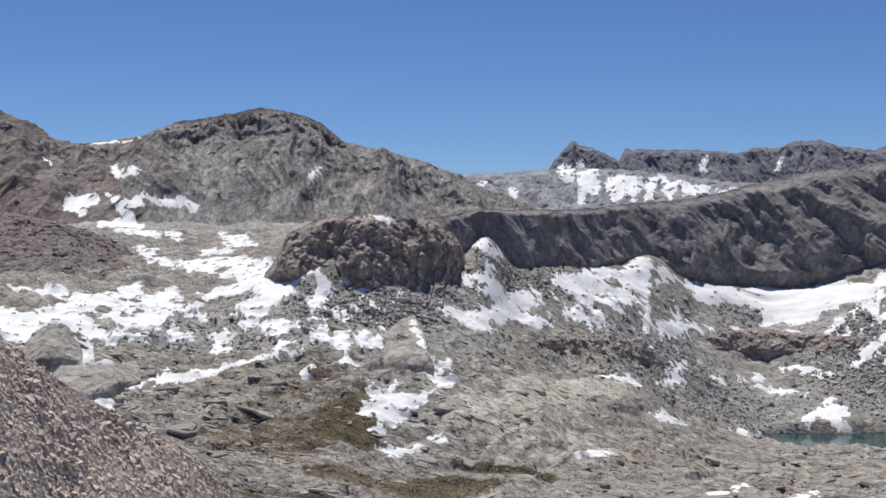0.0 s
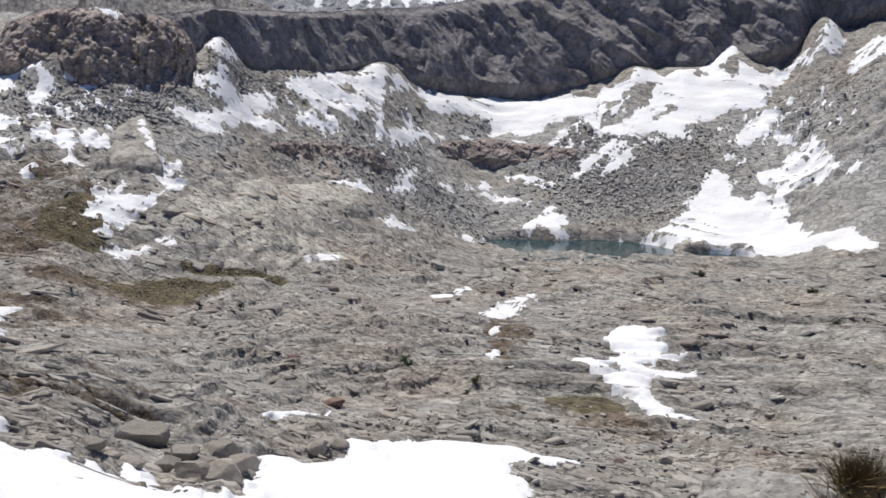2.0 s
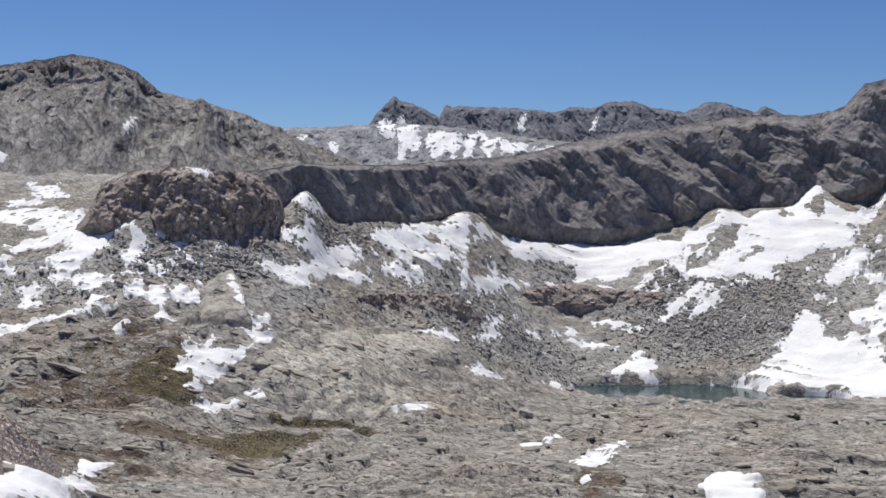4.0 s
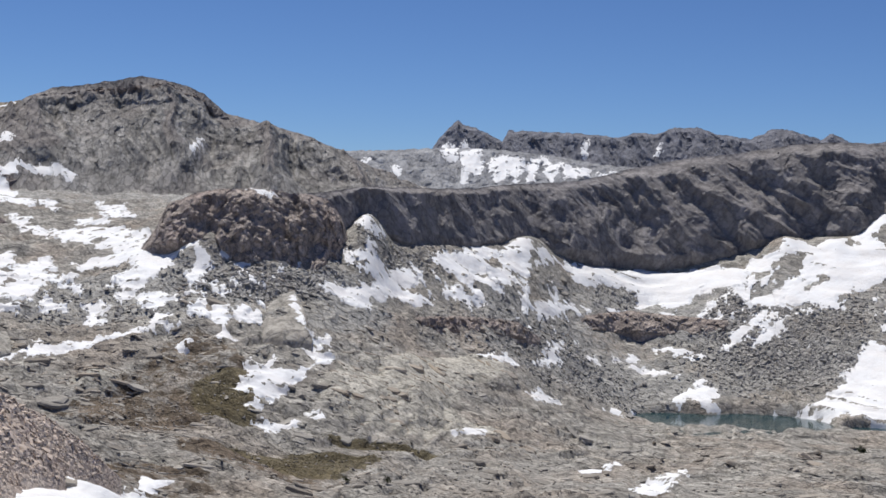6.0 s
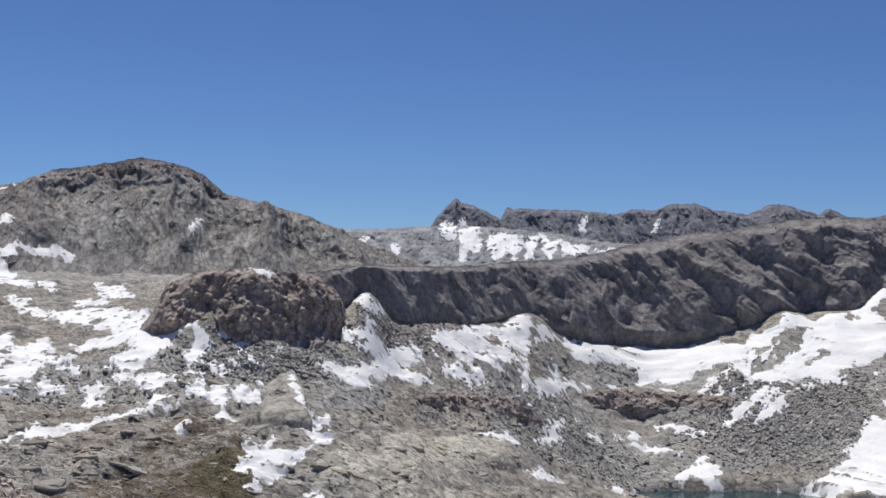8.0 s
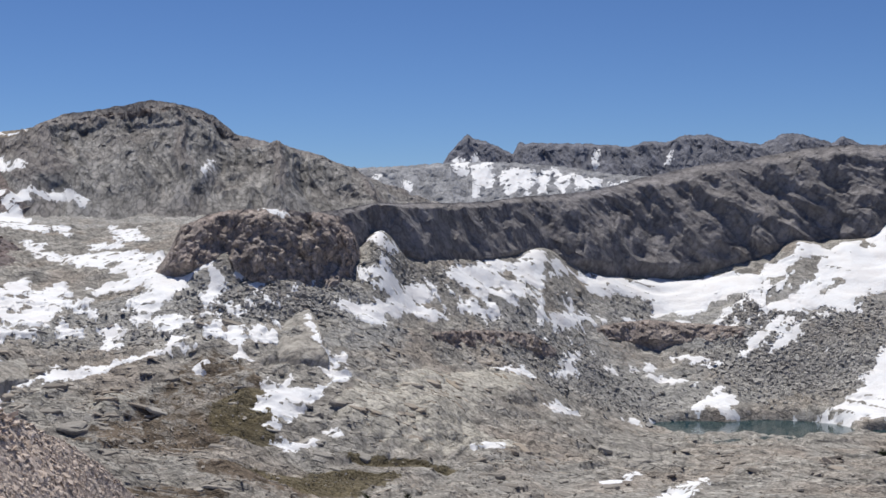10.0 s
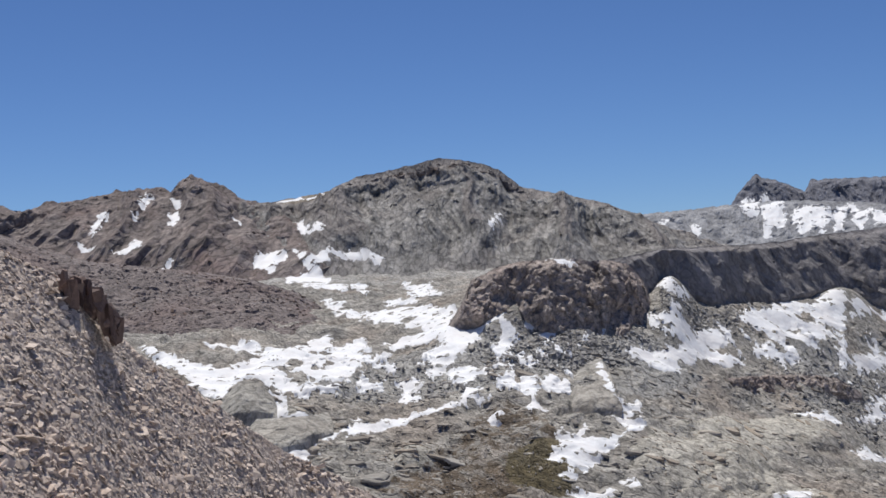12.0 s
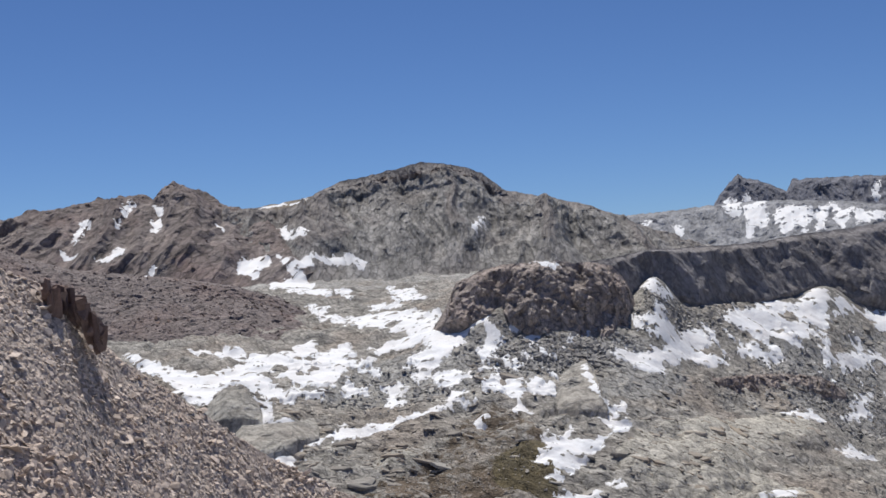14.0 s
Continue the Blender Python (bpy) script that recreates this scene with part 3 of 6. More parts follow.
scree_slope = massif(
    "scree_slope",
    [(60, 140, 125), (40, 145, 108), (31.1, 150, 99.4), (28.46, 150, 95.7), (26.65, 150, 94.2), (25.04, 152, 91.9), (23.53, 155, 90), (22.7, 157, 86.4), (21.27, 161, 81.9), (19.1, 165, 77), (17.39, 169, 72.9), (15.67, 178, 67.6), (13.7, 190, 62.2), (11.71, 203, 56.5), (10.2, 212, 51), (8.5, 222, 43)],
    [(60, 55, 68), (40, 70, 62), (30, 88, 57), (24, 110, 55), (20, 128, 53.5), (16, 148, 51.5), (12, 170, 48), (10.2, 198, 44), (8.5, 215, 39)], SCREE, 420, 190, 1.0, (18, 2.4), (3.5, 0.6), 0.5, lean=0.0, back=90, drop=45, ends=0.04)
tagged(scree_slope, "steep brown-grey scree slope of loose angular blocks", "scree slope")


for crest, foot in (([(2.6, 470, 49), (2.34, 476, 52.2), (1.84, 484, 55.2), (1.27, 487, 56.6), (0.8, 468, 50.6), (0.45, 455, 43.5)], [(2.6, 450, 42.5), (1.72, 447, 42), (1.1, 449, 41.5), (0.45, 450, 40.5)]),
                    ([(18.0, 448, 49), (17.75, 452, 51.8), (17.13, 454, 56.4), (16.79, 455, 57), (16.22, 452, 55.4), (15.64, 451, 51), (15.5, 447, 48)], [(18.0, 440, 45), (16.8, 438, 44.6), (15.5, 439, 45)]),
                    ([(16.7, 434, 43), (16.4, 437, 45), (15.88, 437, 45), (15.07, 433, 45.4), (14.25, 434, 45.4), (13.31, 445, 45.2), (13.1, 436, 43)], [(16.7, 418, 39), (15.42, 415, 37.6), (14.26, 420, 38.8), (13.1, 430, 39.8)])):
    face = massif("slab_face", crest, foot, FACE, 90, 60, 0.75, (9, 1.2), (12, 0.5), 0.5, tilt=0.6, back=14, drop=5, ends=0.12, round_=0.3, soft=0.1)
    tagged(face, "smooth pale granite slab face rising from the basin wall", "rock slab", "smooth slab faces")


def lake():
    b = np.linspace(-30, -9, 60)
    r = np.linspace(500, 640, 20)
    bb, rr = np.meshgrid(b, r)
    x, y = plan(bb, rr)
    ob = sheet("water", x, y, 0 * x, WATER)
    return tagged(ob, "small dark blue-green mountain lake with a snowy shore", "lake", kind="structure")


lake()


# ---- snow ----
from mathutils.bvhtree import BVHTree

graph = bpy.context.evaluated_depsgraph_get()
TREES = {}
FIELDS = []


def fall(names, x, y):
    """Height of the highest of the named surfaces under each plan point."""
    best = np.full(x.shape, -1e3)
    for name in names:
        if name not in TREES:
            TREES[name] = BVHTree.FromObject(bpy.data.objects[name], graph)
        cast, down = TREES[name].ray_cast, Vector((0, 0, -1))
        z = [hit.z if hit else -1e3 for hit in (cast(Vector((p, q, 600.0)), down)[0] for p, q in zip(x.ravel().tolist(), y.ravel().tolist()))]
        best = np.maximum(best, np.array(z).reshape(x.shape))
    return best


def reach(x, y, outline):
    """Signed distance to a closed outline in plan, positive inside."""
    best, inside = np.full(x.shape, 1e9), np.zeros(x.shape, bool)
    for (ax, ay), (bx, by) in zip(outline, outline[1:] + outline[:1]):
        ex, ey = bx - ax, by - ay
        k = np.clip(((x - ax) * ex + (y - ay) * ey) / (ex * ex + ey * ey + 1e-9), 0, 1)
        best = np.minimum(best, np.hypot(x - ax - k * ex, y - ay - k * ey))
        cross = ((ay > y) != (by > y)) & (x < ex * (y - ay) / (ey if abs(ey) > 1e-9 else 1e-9) + ax)
        inside ^= cross
    return np.where(inside, best, -best)


def snow(label, names, outline, *islands):
    """A snow patch draped over the named surfaces inside an outline of (bearing, distance); islands of rock stay bare."""
    bs, rs = [p[0] for p in outline], [p[1] for p in outline]
    far = sum(rs) / len(rs)
    step_b = 0.055 if far < 1000 else 0.05
    step_r = max(0.35, far * 0.0009) if far < 1000 else far * 0.0016
    b = np.arange(min(bs) - 0.4, max(bs) + 0.4, step_b)
    r = np.arange(min(rs) - 2 - far * 0.003, max(rs) + 2 + far * 0.003, step_r)
    if len(r) * len(b) > 90000:
        r = np.linspace(r[0], r[-1], max(30, 90000 // len(b)))
    bb, rr = np.meshgrid(b, r)
    x, y = plan(bb, rr)
    d = reach(x, y, [plan(*p) for p in outline])
    for island in islands:
        d = np.minimum(d, -reach(x, y, [plan(*p) for p in island]))
    unit = max(far * 0.0016, 0.5)
    FIELDS.append([plan(*p) for p in outline])
    d = d / unit + fractal(x / (7 * unit), y / (7 * unit), 0 * x, 6, 0.7) * (1.7 if far < 330 else 3.6 if far < 1000 else 3.0) + (0.2 if far < 330 else 0.8)
    d = d - (0 if far < 330 or far > 1000 else 4) * smooth(0.2, 0.36, fractal(x / (13 * unit) + 5, y / (13 * unit), 0 * x + 2, 4, 0.6)) * smooth(9, 2, d)
    need = d > -3
    z = np.full(x.shape, -1e3)
    z[need] = fall(names, x[need], y[need])
    # snow smooths the rock below it
    even = np.where(z > -900, z, np.nan)
    for reach_of in (3, 2):
        span = range(-reach_of, reach_of + 1)
        for axis in (0, 1):
            stack = [np.roll(even, i, axis) for i in span]
            count = np.sum([~np.isnan(e) for e in stack], axis=0)
            even = np.where(count > 0, np.nansum(stack, axis=0) / np.maximum(count, 1), np.nan)
    even = np.where(np.isnan(even), z, even)
    w = smooth(0.2, 3.0, d) * (1.0 if far < 330 else 0.85 if far < 1000 else 0.6)
    thick = 1.1 if far < 330 else 0.36 if far < 1000 else 0.25
    deep = unit * thick * (np.clip(d, -1.5, 1.0) * 0.55 + 0.75 * smooth(0.5, 5, d))
    top = z * (1 - w) + even * w + deep
    keep = (d > -0.8) & (z > -900)
    rows, cols = x.shape
    i = (np.arange(rows - 1)[:, None] * cols + np.arange(cols - 1)[None]).ravel()
    quads = np.stack([i, i + cols, i + cols + 1, i + 1], -1)
    quads = quads[keep.ravel()[quads].all(1)]
    co = np.stack([x.ravel(), y.ravel(), top.ravel()], -1)
    # every separate remnant is a patch of its own
    root = np.arange(rows * cols)
    while True:
        low = root[quads].min(1)
        was = root.copy()
        np.minimum.at(root, quads.ravel(), np.repeat(low, 4))
        root = root[root]
        if (root == was).all():
            break
    piece = root[quads[:, 0]]
    names_of, sizes = np.unique(piece, return_counts=True)
    for k in names_of[sizes >= min(18, sizes.max())]:
        used, back = np.unique(quads[piece == k], return_inverse=True)
        mesh = bpy.data.meshes.new("snow_patch")
        mesh_fill(mesh, co[used], back.reshape(-1, 4)[:, ::-1], True)
        mesh.materials.append(SNOW)
        tagged(new("snow_patch", mesh), label, "snow patch", "snow patches in the basin")


snow("small snow patch at the foot of a scree slope", ("ground",),
     [(15.87, 176.3), (15.18, 418.7), (14.19, 418.8), (13.7, 417.6), (14.44, 415.6), (15.3, 178.6), (15.67, 176.5)])
snow("small snow patch on pale slabs", ("ground",),
     [(2.8, 392.8), (2.07, 393.5), (1.21, 398.1), (0.97, 397.2), (1.33, 393.8), (2.31, 389.4), (2.75, 390.5)])
snow("small snow patch on pale slabs", ("ground",),
     [(0.66, 404.1), (0, 403.8), (-0.24, 400.3), (0.24, 400.7)])
snow("thin snow cap on top of the knob", ("rocky_knoll",),
     [(3.48, 527), (2.23, 531.1), (2.82, 522.1)])
snow("snow patch on the grey mountainside", ("grey_mountain", "left_ridge"),
     [(16.19, 1125.4), (15.95, 1141.8), (15.21, 1154.2), (14.84, 1151.3), (14.91, 1133.9), (15.45, 1110.2), (15.58, 1100.7), (16.07, 1113.5)])
snow("branching snow patch on the grey mountainside", ("grey_mountain", "ground", "left_ridge"),
     [(14.47, 1153.7), (13.85, 1137.8), (13.23, 1151.7), (12.98, 1136), (13.35, 1139), (13.6, 1125.5), (13.35, 1120.8), (12.98, 922.6), (12.36, 770.5), (13.23, 774.8), (14.22, 777.4), (14.84, 944.8), (14.09, 1109.3), (13.85, 1114.6), (14.22, 1133)])
snow("long snow patch on the grey mountainside", ("grey_mountain",),
     [(13.11, 1148.9), (11.99, 1162.8), (11.49, 1161.3), (11.24, 1149.8), (10.5, 1152.9), (10.87, 1143.2), (11.62, 1152.2), (12.49, 1149.5)])
snow("small snow patch on the grey mountainside", ("grey_mountain",),
     [(14.59, 1190.1), (14.27, 1190.6), (14.22, 1168.1), (14.52, 1176.2)])
snow("small snow patch on the grey mountainside", ("grey_mountain", "left_ridge"),
     [(14.28, 1267.2), (13.93, 1219.7), (13.73, 1194.2), (14.18, 1209.3)])
snow("small snow patch on the grey mountainside", ("grey_mountain",),
     [(13.61, 1213.5), (13.24, 1194.9), (13.16, 1177.2), (13.61, 1192.6)])
snow("small snow patch on the grey mountainside", ("ground",),
     [(11.99, 783.3), (11.49, 782.9), (11.24, 752), (11.94, 775.7)])
snow("thin snow streak in a mountain gully", ("grey_mountain",),
     [(5.9, 1204.3), (5.53, 1254.5), (5.36, 1272.8), (5.38, 1257.3), (5.73, 1207.2)])
snow("steep snow gully on the brown ridge", ("left_ridge",),
     [(20.67, 1209.6), (20.55, 1209.5), (20.93, 1177.3), (21.22, 1155.1), (21.05, 1174.7), (20.82, 1201.4)])
snow("steep snow gully on the brown ridge", ("left_ridge",),
     [(19.61, 1213.1), (19.37, 1210.4), (19.42, 1199.3), (19.56, 1206.4)])
snow("small snow patch on the brown ridge", ("left_ridge",),
     [(19.73, 1188.8), (19.42, 1191.6), (19.49, 1171.6), (19.75, 1152.6)])
snow("steep snow gully on the brown ridge", ("left_ridge",),
     [(22.6, 1173.6), (22.43, 1171.4), (22.72, 1151.5), (22.95, 1124.7), (23, 1141.2), (22.76, 1159.3)])
snow("snow patch on the brown ridge", ("left_ridge",),
     [(22.24, 1097.6), (21.52, 1104.8), (21, 1121.2), (21.1, 1104.9), (21.57, 1093.7)])
snow("small snow patch on the brown ridge", ("left_ridge",),
     [(23.51, 1117.1), (23.02, 1107.3), (23.37, 1110.4)])
snow("small snow patch on the brown ridge", ("left_ridge", "low_hill"),
     [(19.96, 1081), (19.77, 1081.5), (19.84, 1075.1), (20.06, 666.5)])
snow("small snow patch on the brown ridge", ("left_ridge",),
     [(17.08, 1210.3), (16.69, 1201.8), (16.74, 1191.2)])
snow("snow chute below the distant wall", ("talus_shelf", "far_ridge"),
     [(-5.13, 2800.3), (-5.89, 3406), (-6.11, 3417.9), (-5.72, 2807.7), (-5.47, 2792)])
snow("snow chute below the distant wall", ("talus_shelf", "far_ridge"),
     [(-5.89, 2821.6), (-6.69, 2858.9), (-6.86, 2784.5), (-6.57, 2745.8), (-6.28, 2746.7), (-6.07, 2712.8)])
snow("snow chute below the distant wall", ("talus_shelf", "far_ridge"),
     [(-7.08, 2793.6), (-7.5, 2814), (-8.71, 2819.6), (-8.59, 2751.9), (-8.34, 2720.7), (-8.01, 2749.4), (-7.5, 2712.5)])
snow("snow chute below the distant wall", ("talus_shelf", "far_ridge"),
     [(-8.93, 2825.5), (-9.43, 2840.1), (-9.1, 2734.9), (-8.88, 2717.1)])
snow("snow chute below the distant wall", ("talus_shelf", "far_ridge"),
     [(-9.48, 2852.7), (-9.85, 2803.8), (-10.38, 2814), (-10.01, 2744.8), (-9.76, 2745.6), (-9.68, 2801)])
snow("snow chute below the distant wall", ("talus_shelf", "far_ridge"),
     [(-10.51, 2804.9), (-11.17, 2799), (-11.53, 2822.3), (-11.5, 2762.6), (-10.43, 2738.1)])
snow("snow chute below the distant wall", ("talus_shelf", "far_ridge"),
     [(-11.91, 2793.5), (-12.57, 2824.3), (-12.49, 2806.8), (-11.91, 2776)])
snow("small snow patch beside the far saddle", ("talus_shelf", "far_ridge"),
     [(-2.83, 2782.9), (-3.17, 2760.3), (-3.13, 2737.4), (-2.95, 2749.8)])
snow("small snow patch beside the far saddle", ("talus_shelf", "far_ridge"),
     [(-1.54, 2809.8), (-1.8, 2800.2), (-1.68, 2775.5)])
snow("snow patch under the distant spire", ("far_ridge",),
     [(-4.81, 3442.6), (-5.35, 3414.1), (-5.8, 3408.8), (-5.48, 3400.8)])
snow("thin snow chute on the distant wall", ("far_ridge",),
     [(-5.8, 3388), (-6.09, 3421), (-6.19, 3414.5), (-5.94, 3387.5)])
snow("thin snow chute on the distant wall", ("far_ridge",),
     [(-11.14, 3407.6), (-11.33, 3460), (-11.43, 3453.2), (-11.38, 3413.2)])
snow("thin snow chute on the distant wall", ("far_ridge",),
     [(-14.26, 3400.9), (-14.49, 3428.6), (-14.56, 3413.4), (-14.45, 3402.8)])
snow("small snow patch on grey rubble", ("ground",),
     [(-9.14, 492.4), (-9.51, 506.8), (-9.77, 506), (-10.53, 523.5), (-9.78, 493.4), (-9.27, 488.4)])
snow("thin snow strip along the lake shore", ("ground",),
     [(-18.6, 585.1), (-19.57, 596.8), (-20.79, 596.1), (-20.32, 595.6)])
snow("thin snow strip on a slab", ("ground",),
     [(-11.67, 383.6), (-13.17, 400), (-13.33, 397.5), (-11.93, 379.9)])
snow("thin snow strip on a slab", ("ground",),
     [(-5.81, 415.1), (-7.31, 429.5), (-7.22, 418.9), (-5.94, 414.9)])
snow("broad white snowfield lying over grey slabs below the hill", ("ground",),
     [(21.1, 532.6), (19.75, 513.8), (18.82, 503.3), (17.92, 501), (17.01, 503.7), (16.33, 511.7), (15.86, 524.2), (14.82, 531.9), (14.24, 529.3), (13.42, 550.1), (12.9, 548.6), (12.87, 536.2), (13.14, 520.4), (12.59, 531.2), (12, 543.3), (11.52, 541.7), (11.4, 518.5), (11.64, 515.2), (11.11, 513.1), (11.28, 503.9), (12, 498.8), (12.12, 486.6), (13.07, 481.5), (13.89, 488.4), (14.76, 495.4), (14.13, 503.9), (14.59, 508.4), (15.06, 507.3), (15.41, 496.4), (14.71, 484.3), (14.48, 480.5), (14.6, 478.2), (15.41, 474.5), (15.99, 484.7), (16.56, 485.1), (16.9, 487), (17.36, 454.2), (17.7, 456.3), (18.15, 461.4), (18.82, 463.9), (19.42, 488.9), (20.36, 506.9)],
     [(14.24, 516.5), (13.89, 522.1), (13.54, 519.6), (13.58, 516.1), (13.89, 515.4)],
     [(13.77, 495.5), (13.3, 503.4), (12.95, 508.4), (13.07, 501.1), (13.42, 495.5)])
snow("thin strip of snow at the foot of the hill", ("ground",),
     [(18.41, 528.6), (17.91, 532.2), (17.46, 525.6), (16.89, 530.7), (16.21, 532.1), (16.09, 526.3), (16.67, 514.1), (17.69, 521)])
snow("snow streak between smooth slab faces", ("ground",),
     [(15.76, 453.7), (15.41, 475.4), (15.13, 469.2), (15.18, 452.1), (14.95, 437.4), (14.49, 438.4), (14.13, 438.1), (14.25, 435), (14.49, 433.5), (14.72, 435.9), (15.42, 437.7), (15.88, 441.7), (17.48, 167.8), (17.82, 166.7), (16.57, 443), (15.88, 443.3), (15.53, 449.1), (15.46, 455.1)])
snow("long diagonal snow strip in a gully", ("ground",),
     [(16.12, 173.8), (14.84, 418.7), (14.26, 422.9), (13.32, 431.4), (12.6, 435.6), (12.25, 443.6), (11.89, 446.4), (11.65, 437.8), (10.93, 441.7), (9.6, 446.7), (8.51, 449.4), (7.58, 451), (7.53, 449.8), (8.51, 445.3), (9.48, 445.4), (10.09, 439.2), (10.81, 436), (11.41, 430.8), (11.89, 431.7), (12.37, 429.5), (12.65, 427.1), (12.8, 429.7), (13.55, 424.2), (14.26, 421), (15.42, 178.3), (16, 173.9)])
snow("snow tongue flowing between the hill and the knob", ("ground",),
     [(13.41, 729.2), (12.94, 730), (12.35, 664.9), (12.58, 659.5), (12.11, 616.5), (8.5, 576.8), (7.52, 552.5), (7.57, 547.6), (7.28, 514.9), (6.91, 513), (6.74, 510.3), (5.93, 511.1), (5.36, 516.5), (5.56, 510.5), (4.94, 505.7), (4.45, 506.9), (4.27, 507.6), (4.69, 504.3), (5.36, 488.8), (5.68, 488.5), (5.93, 492), (5.68, 502.5), (5.81, 505.1), (6.3, 506.8), (7.16, 495.8), (7.28, 491.4), (7.65, 491.7), (7.77, 486), (8.63, 477.9), (8.87, 481.8), (8.7, 486.7), (8.99, 493.5), (8.87, 498.3), (8.38, 502.7), (8.5, 514.2), (10.56, 517.2), (10.68, 530.7), (8.74, 527.5), (8.99, 534.6), (11.4, 572.4), (12.77, 605.7)],
     [(8.74, 553.4), (8.25, 555.2), (8.13, 549.2), (8.5, 548.6)],
     [(9.88, 553.1), (9.59, 554.7), (9.42, 548.3), (9.66, 547.4)],
     [(11.87, 579.4), (11.59, 585.8), (11.49, 572.9), (11.75, 573.3)])
snow("small snow patch at the mountain's foot", ("ground",),
     [(10.55, 665.8), (9.95, 686.1), (9.23, 606.3), (9.47, 604.7), (10.19, 616.8)])
snow("three-pointed snow patch at the mountain's foot", ("ground",),
     [(10, 816.4), (9.47, 771.5), (8.98, 776.4), (8.62, 781), (8.13, 608.3), (8.74, 608.6), (9.23, 612.9), (9.52, 751.8)])
snow("small broken snow patch on grey slabs", ("ground",),
     [(10.16, 479.1), (9.36, 479), (9.04, 476.5), (9.12, 472.1), (9.24, 469.5), (9.72, 468.7), (9.36, 465.2), (9.19, 460.3), (9.84, 455.7), (10.16, 465), (9.96, 474)])
snow("broken snow among grey rubble below the knob", ("ground",),
     [(8.02, 483.6), (7.53, 483.1), (7.04, 485), (6.3, 483.6), (6.18, 478.5), (7.04, 468.3), (6.55, 460.5), (6.79, 454.8), (6.06, 455.3), (6.18, 453.6), (7.29, 450.7), (7.41, 454.3), (7.29, 464), (7.97, 475.7)])
snow("snow streak among grey rubble", ("ground",),
     [(4.57, 469.2), (4.33, 476.2), (4.13, 468.8), (4.03, 461.8), (4.28, 457.1), (4.13, 453.3), (3.88, 447.9), (4.33, 446), (4.58, 447.3), (4.53, 454.5), (5.07, 464.1)])
snow("small snow streak among grey rubble", ("ground",),
     [(5.56, 470.2), (5.19, 479.8), (4.94, 476.5), (5.19, 468.6), (5.69, 459.6)])
snow("small snow patch under the knob", ("ground",),
     [(4.08, 492.8), (3.78, 493.9), (3.58, 489.7), (3.21, 488.4), (3.33, 487.2), (3.95, 489.6)])
snow("small snow patch under the knob", ("ground",),
     [(3.78, 504.3), (3.58, 506.1), (3.08, 507.5), (3.33, 506), (3.38, 496.6), (3.58, 494.1), (3.78, 496.6)])
snow("thin snow strip at the foot of the knob", ("ground",),
     [(2.21, 500.7), (1.97, 506.8), (1.47, 514.8), (1.22, 518.7), (1.1, 518.4), (1.59, 510.8), (1.84, 505.6), (2.17, 498.8)])
snow("small snow patch on rubble", ("ground",),
     [(6.38, 439.8), (6.06, 441.4), (5.57, 443.2), (5.81, 439), (6.18, 438.6)])
snow("narrow snow chute beside a smooth slab", ("slab_face", "ground"),
     [(1.27, 482.1), (1.15, 474), (1.15, 468.8), (0.85, 463.2), (0.72, 458.4), (0.47, 463.8), (0.47, 451.9), (0.67, 449.9), (0.8, 453.5), (0.97, 459.2), (1.15, 465.3), (1.3, 473.4)])
snow("ragged snow patch at the foot of the chute", ("ground",),
     [(0.97, 452.2), (0.35, 454.5), (0.1, 459), (-0.27, 463.7), (-0.4, 458.9), (-0.15, 454.7), (-0.4, 446.8), (-0.35, 436.8), (0.1, 434.7), (0.6, 438.5), (0.35, 445.7), (0.85, 444.8)])
snow("ragged snow patch on pale slabs", ("ground",),
     [(3.34, 426.7), (3.09, 429.9), (2.59, 426.4), (2.09, 436.5), (2.04, 432.1), (2.34, 427.5), (1.22, 427), (0.72, 430), (0.35, 434), (0.6, 429.2), (0.97, 424.9), (1.6, 415.9), (2.09, 409.1), (2.47, 403.2), (3.21, 396.7), (3.34, 400.8), (2.97, 405.4), (3.46, 410.8), (3.83, 413.6), (3.21, 414.5), (3.59, 417), (3.21, 420.5)])
snow("pointed snow patch in the notch beside the cliff", ("ground",),
     [(-1.34, 562.2), (-1.64, 564.2), (-1.89, 578.6), (-1.94, 561.9), (-2.14, 560.8), (-2.51, 572.9), (-2.64, 571.9), (-2.26, 556.7), (-1.77, 550.8)])
snow("branching snowfield on talus under the dark cliff", ("ground",),
     [(-1.77, 542.4), (-2.01, 549.2), (-2.26, 551.9), (-2.26, 544.4), (-2.51, 545.4), (-3.01, 553.4), (-4, 567.8), (-4.32, 565.4), (-4, 556.8), (-4.13, 553.6), (-3.51, 546.6), (-4, 543.6), (-4.87, 547), (-4.75, 543.2), (-3.76, 535), (-3.01, 528.9), (-2.14, 512.2), (-1.64, 502.5), (-0.52, 500.6), (0.22, 503.3), (-0.27, 512.1), (-0.65, 514.3), (-1.39, 517.7), (-1.77, 522.5), (-2.14, 524.1), (-2.51, 531.7), (-2.14, 530.2), (-1.52, 532.3), (-1.02, 536.3), (-1.64, 536.9)])
snow("thin diagonal snow strip on talus", ("ground",),
     [(-0.27, 530.7), (-0.77, 536.5), (-1.39, 530.7), (-1.89, 529.7), (-2.19, 530.1), (-1.64, 527.2), (-0.77, 533.2)])
snow("small snow patch on talus", ("ground",),
     [(-5.12, 555.9), (-5.61, 570.5), (-5.98, 573.9), (-6.1, 569.6), (-6.47, 569.7), (-6.1, 563.1), (-5.61, 559.6)])
snow("small snow patch on talus", ("ground",),
     [(-6.65, 569.4), (-6.89, 574.1), (-7.14, 574.1), (-7.04, 570.9), (-6.79, 569.3)])
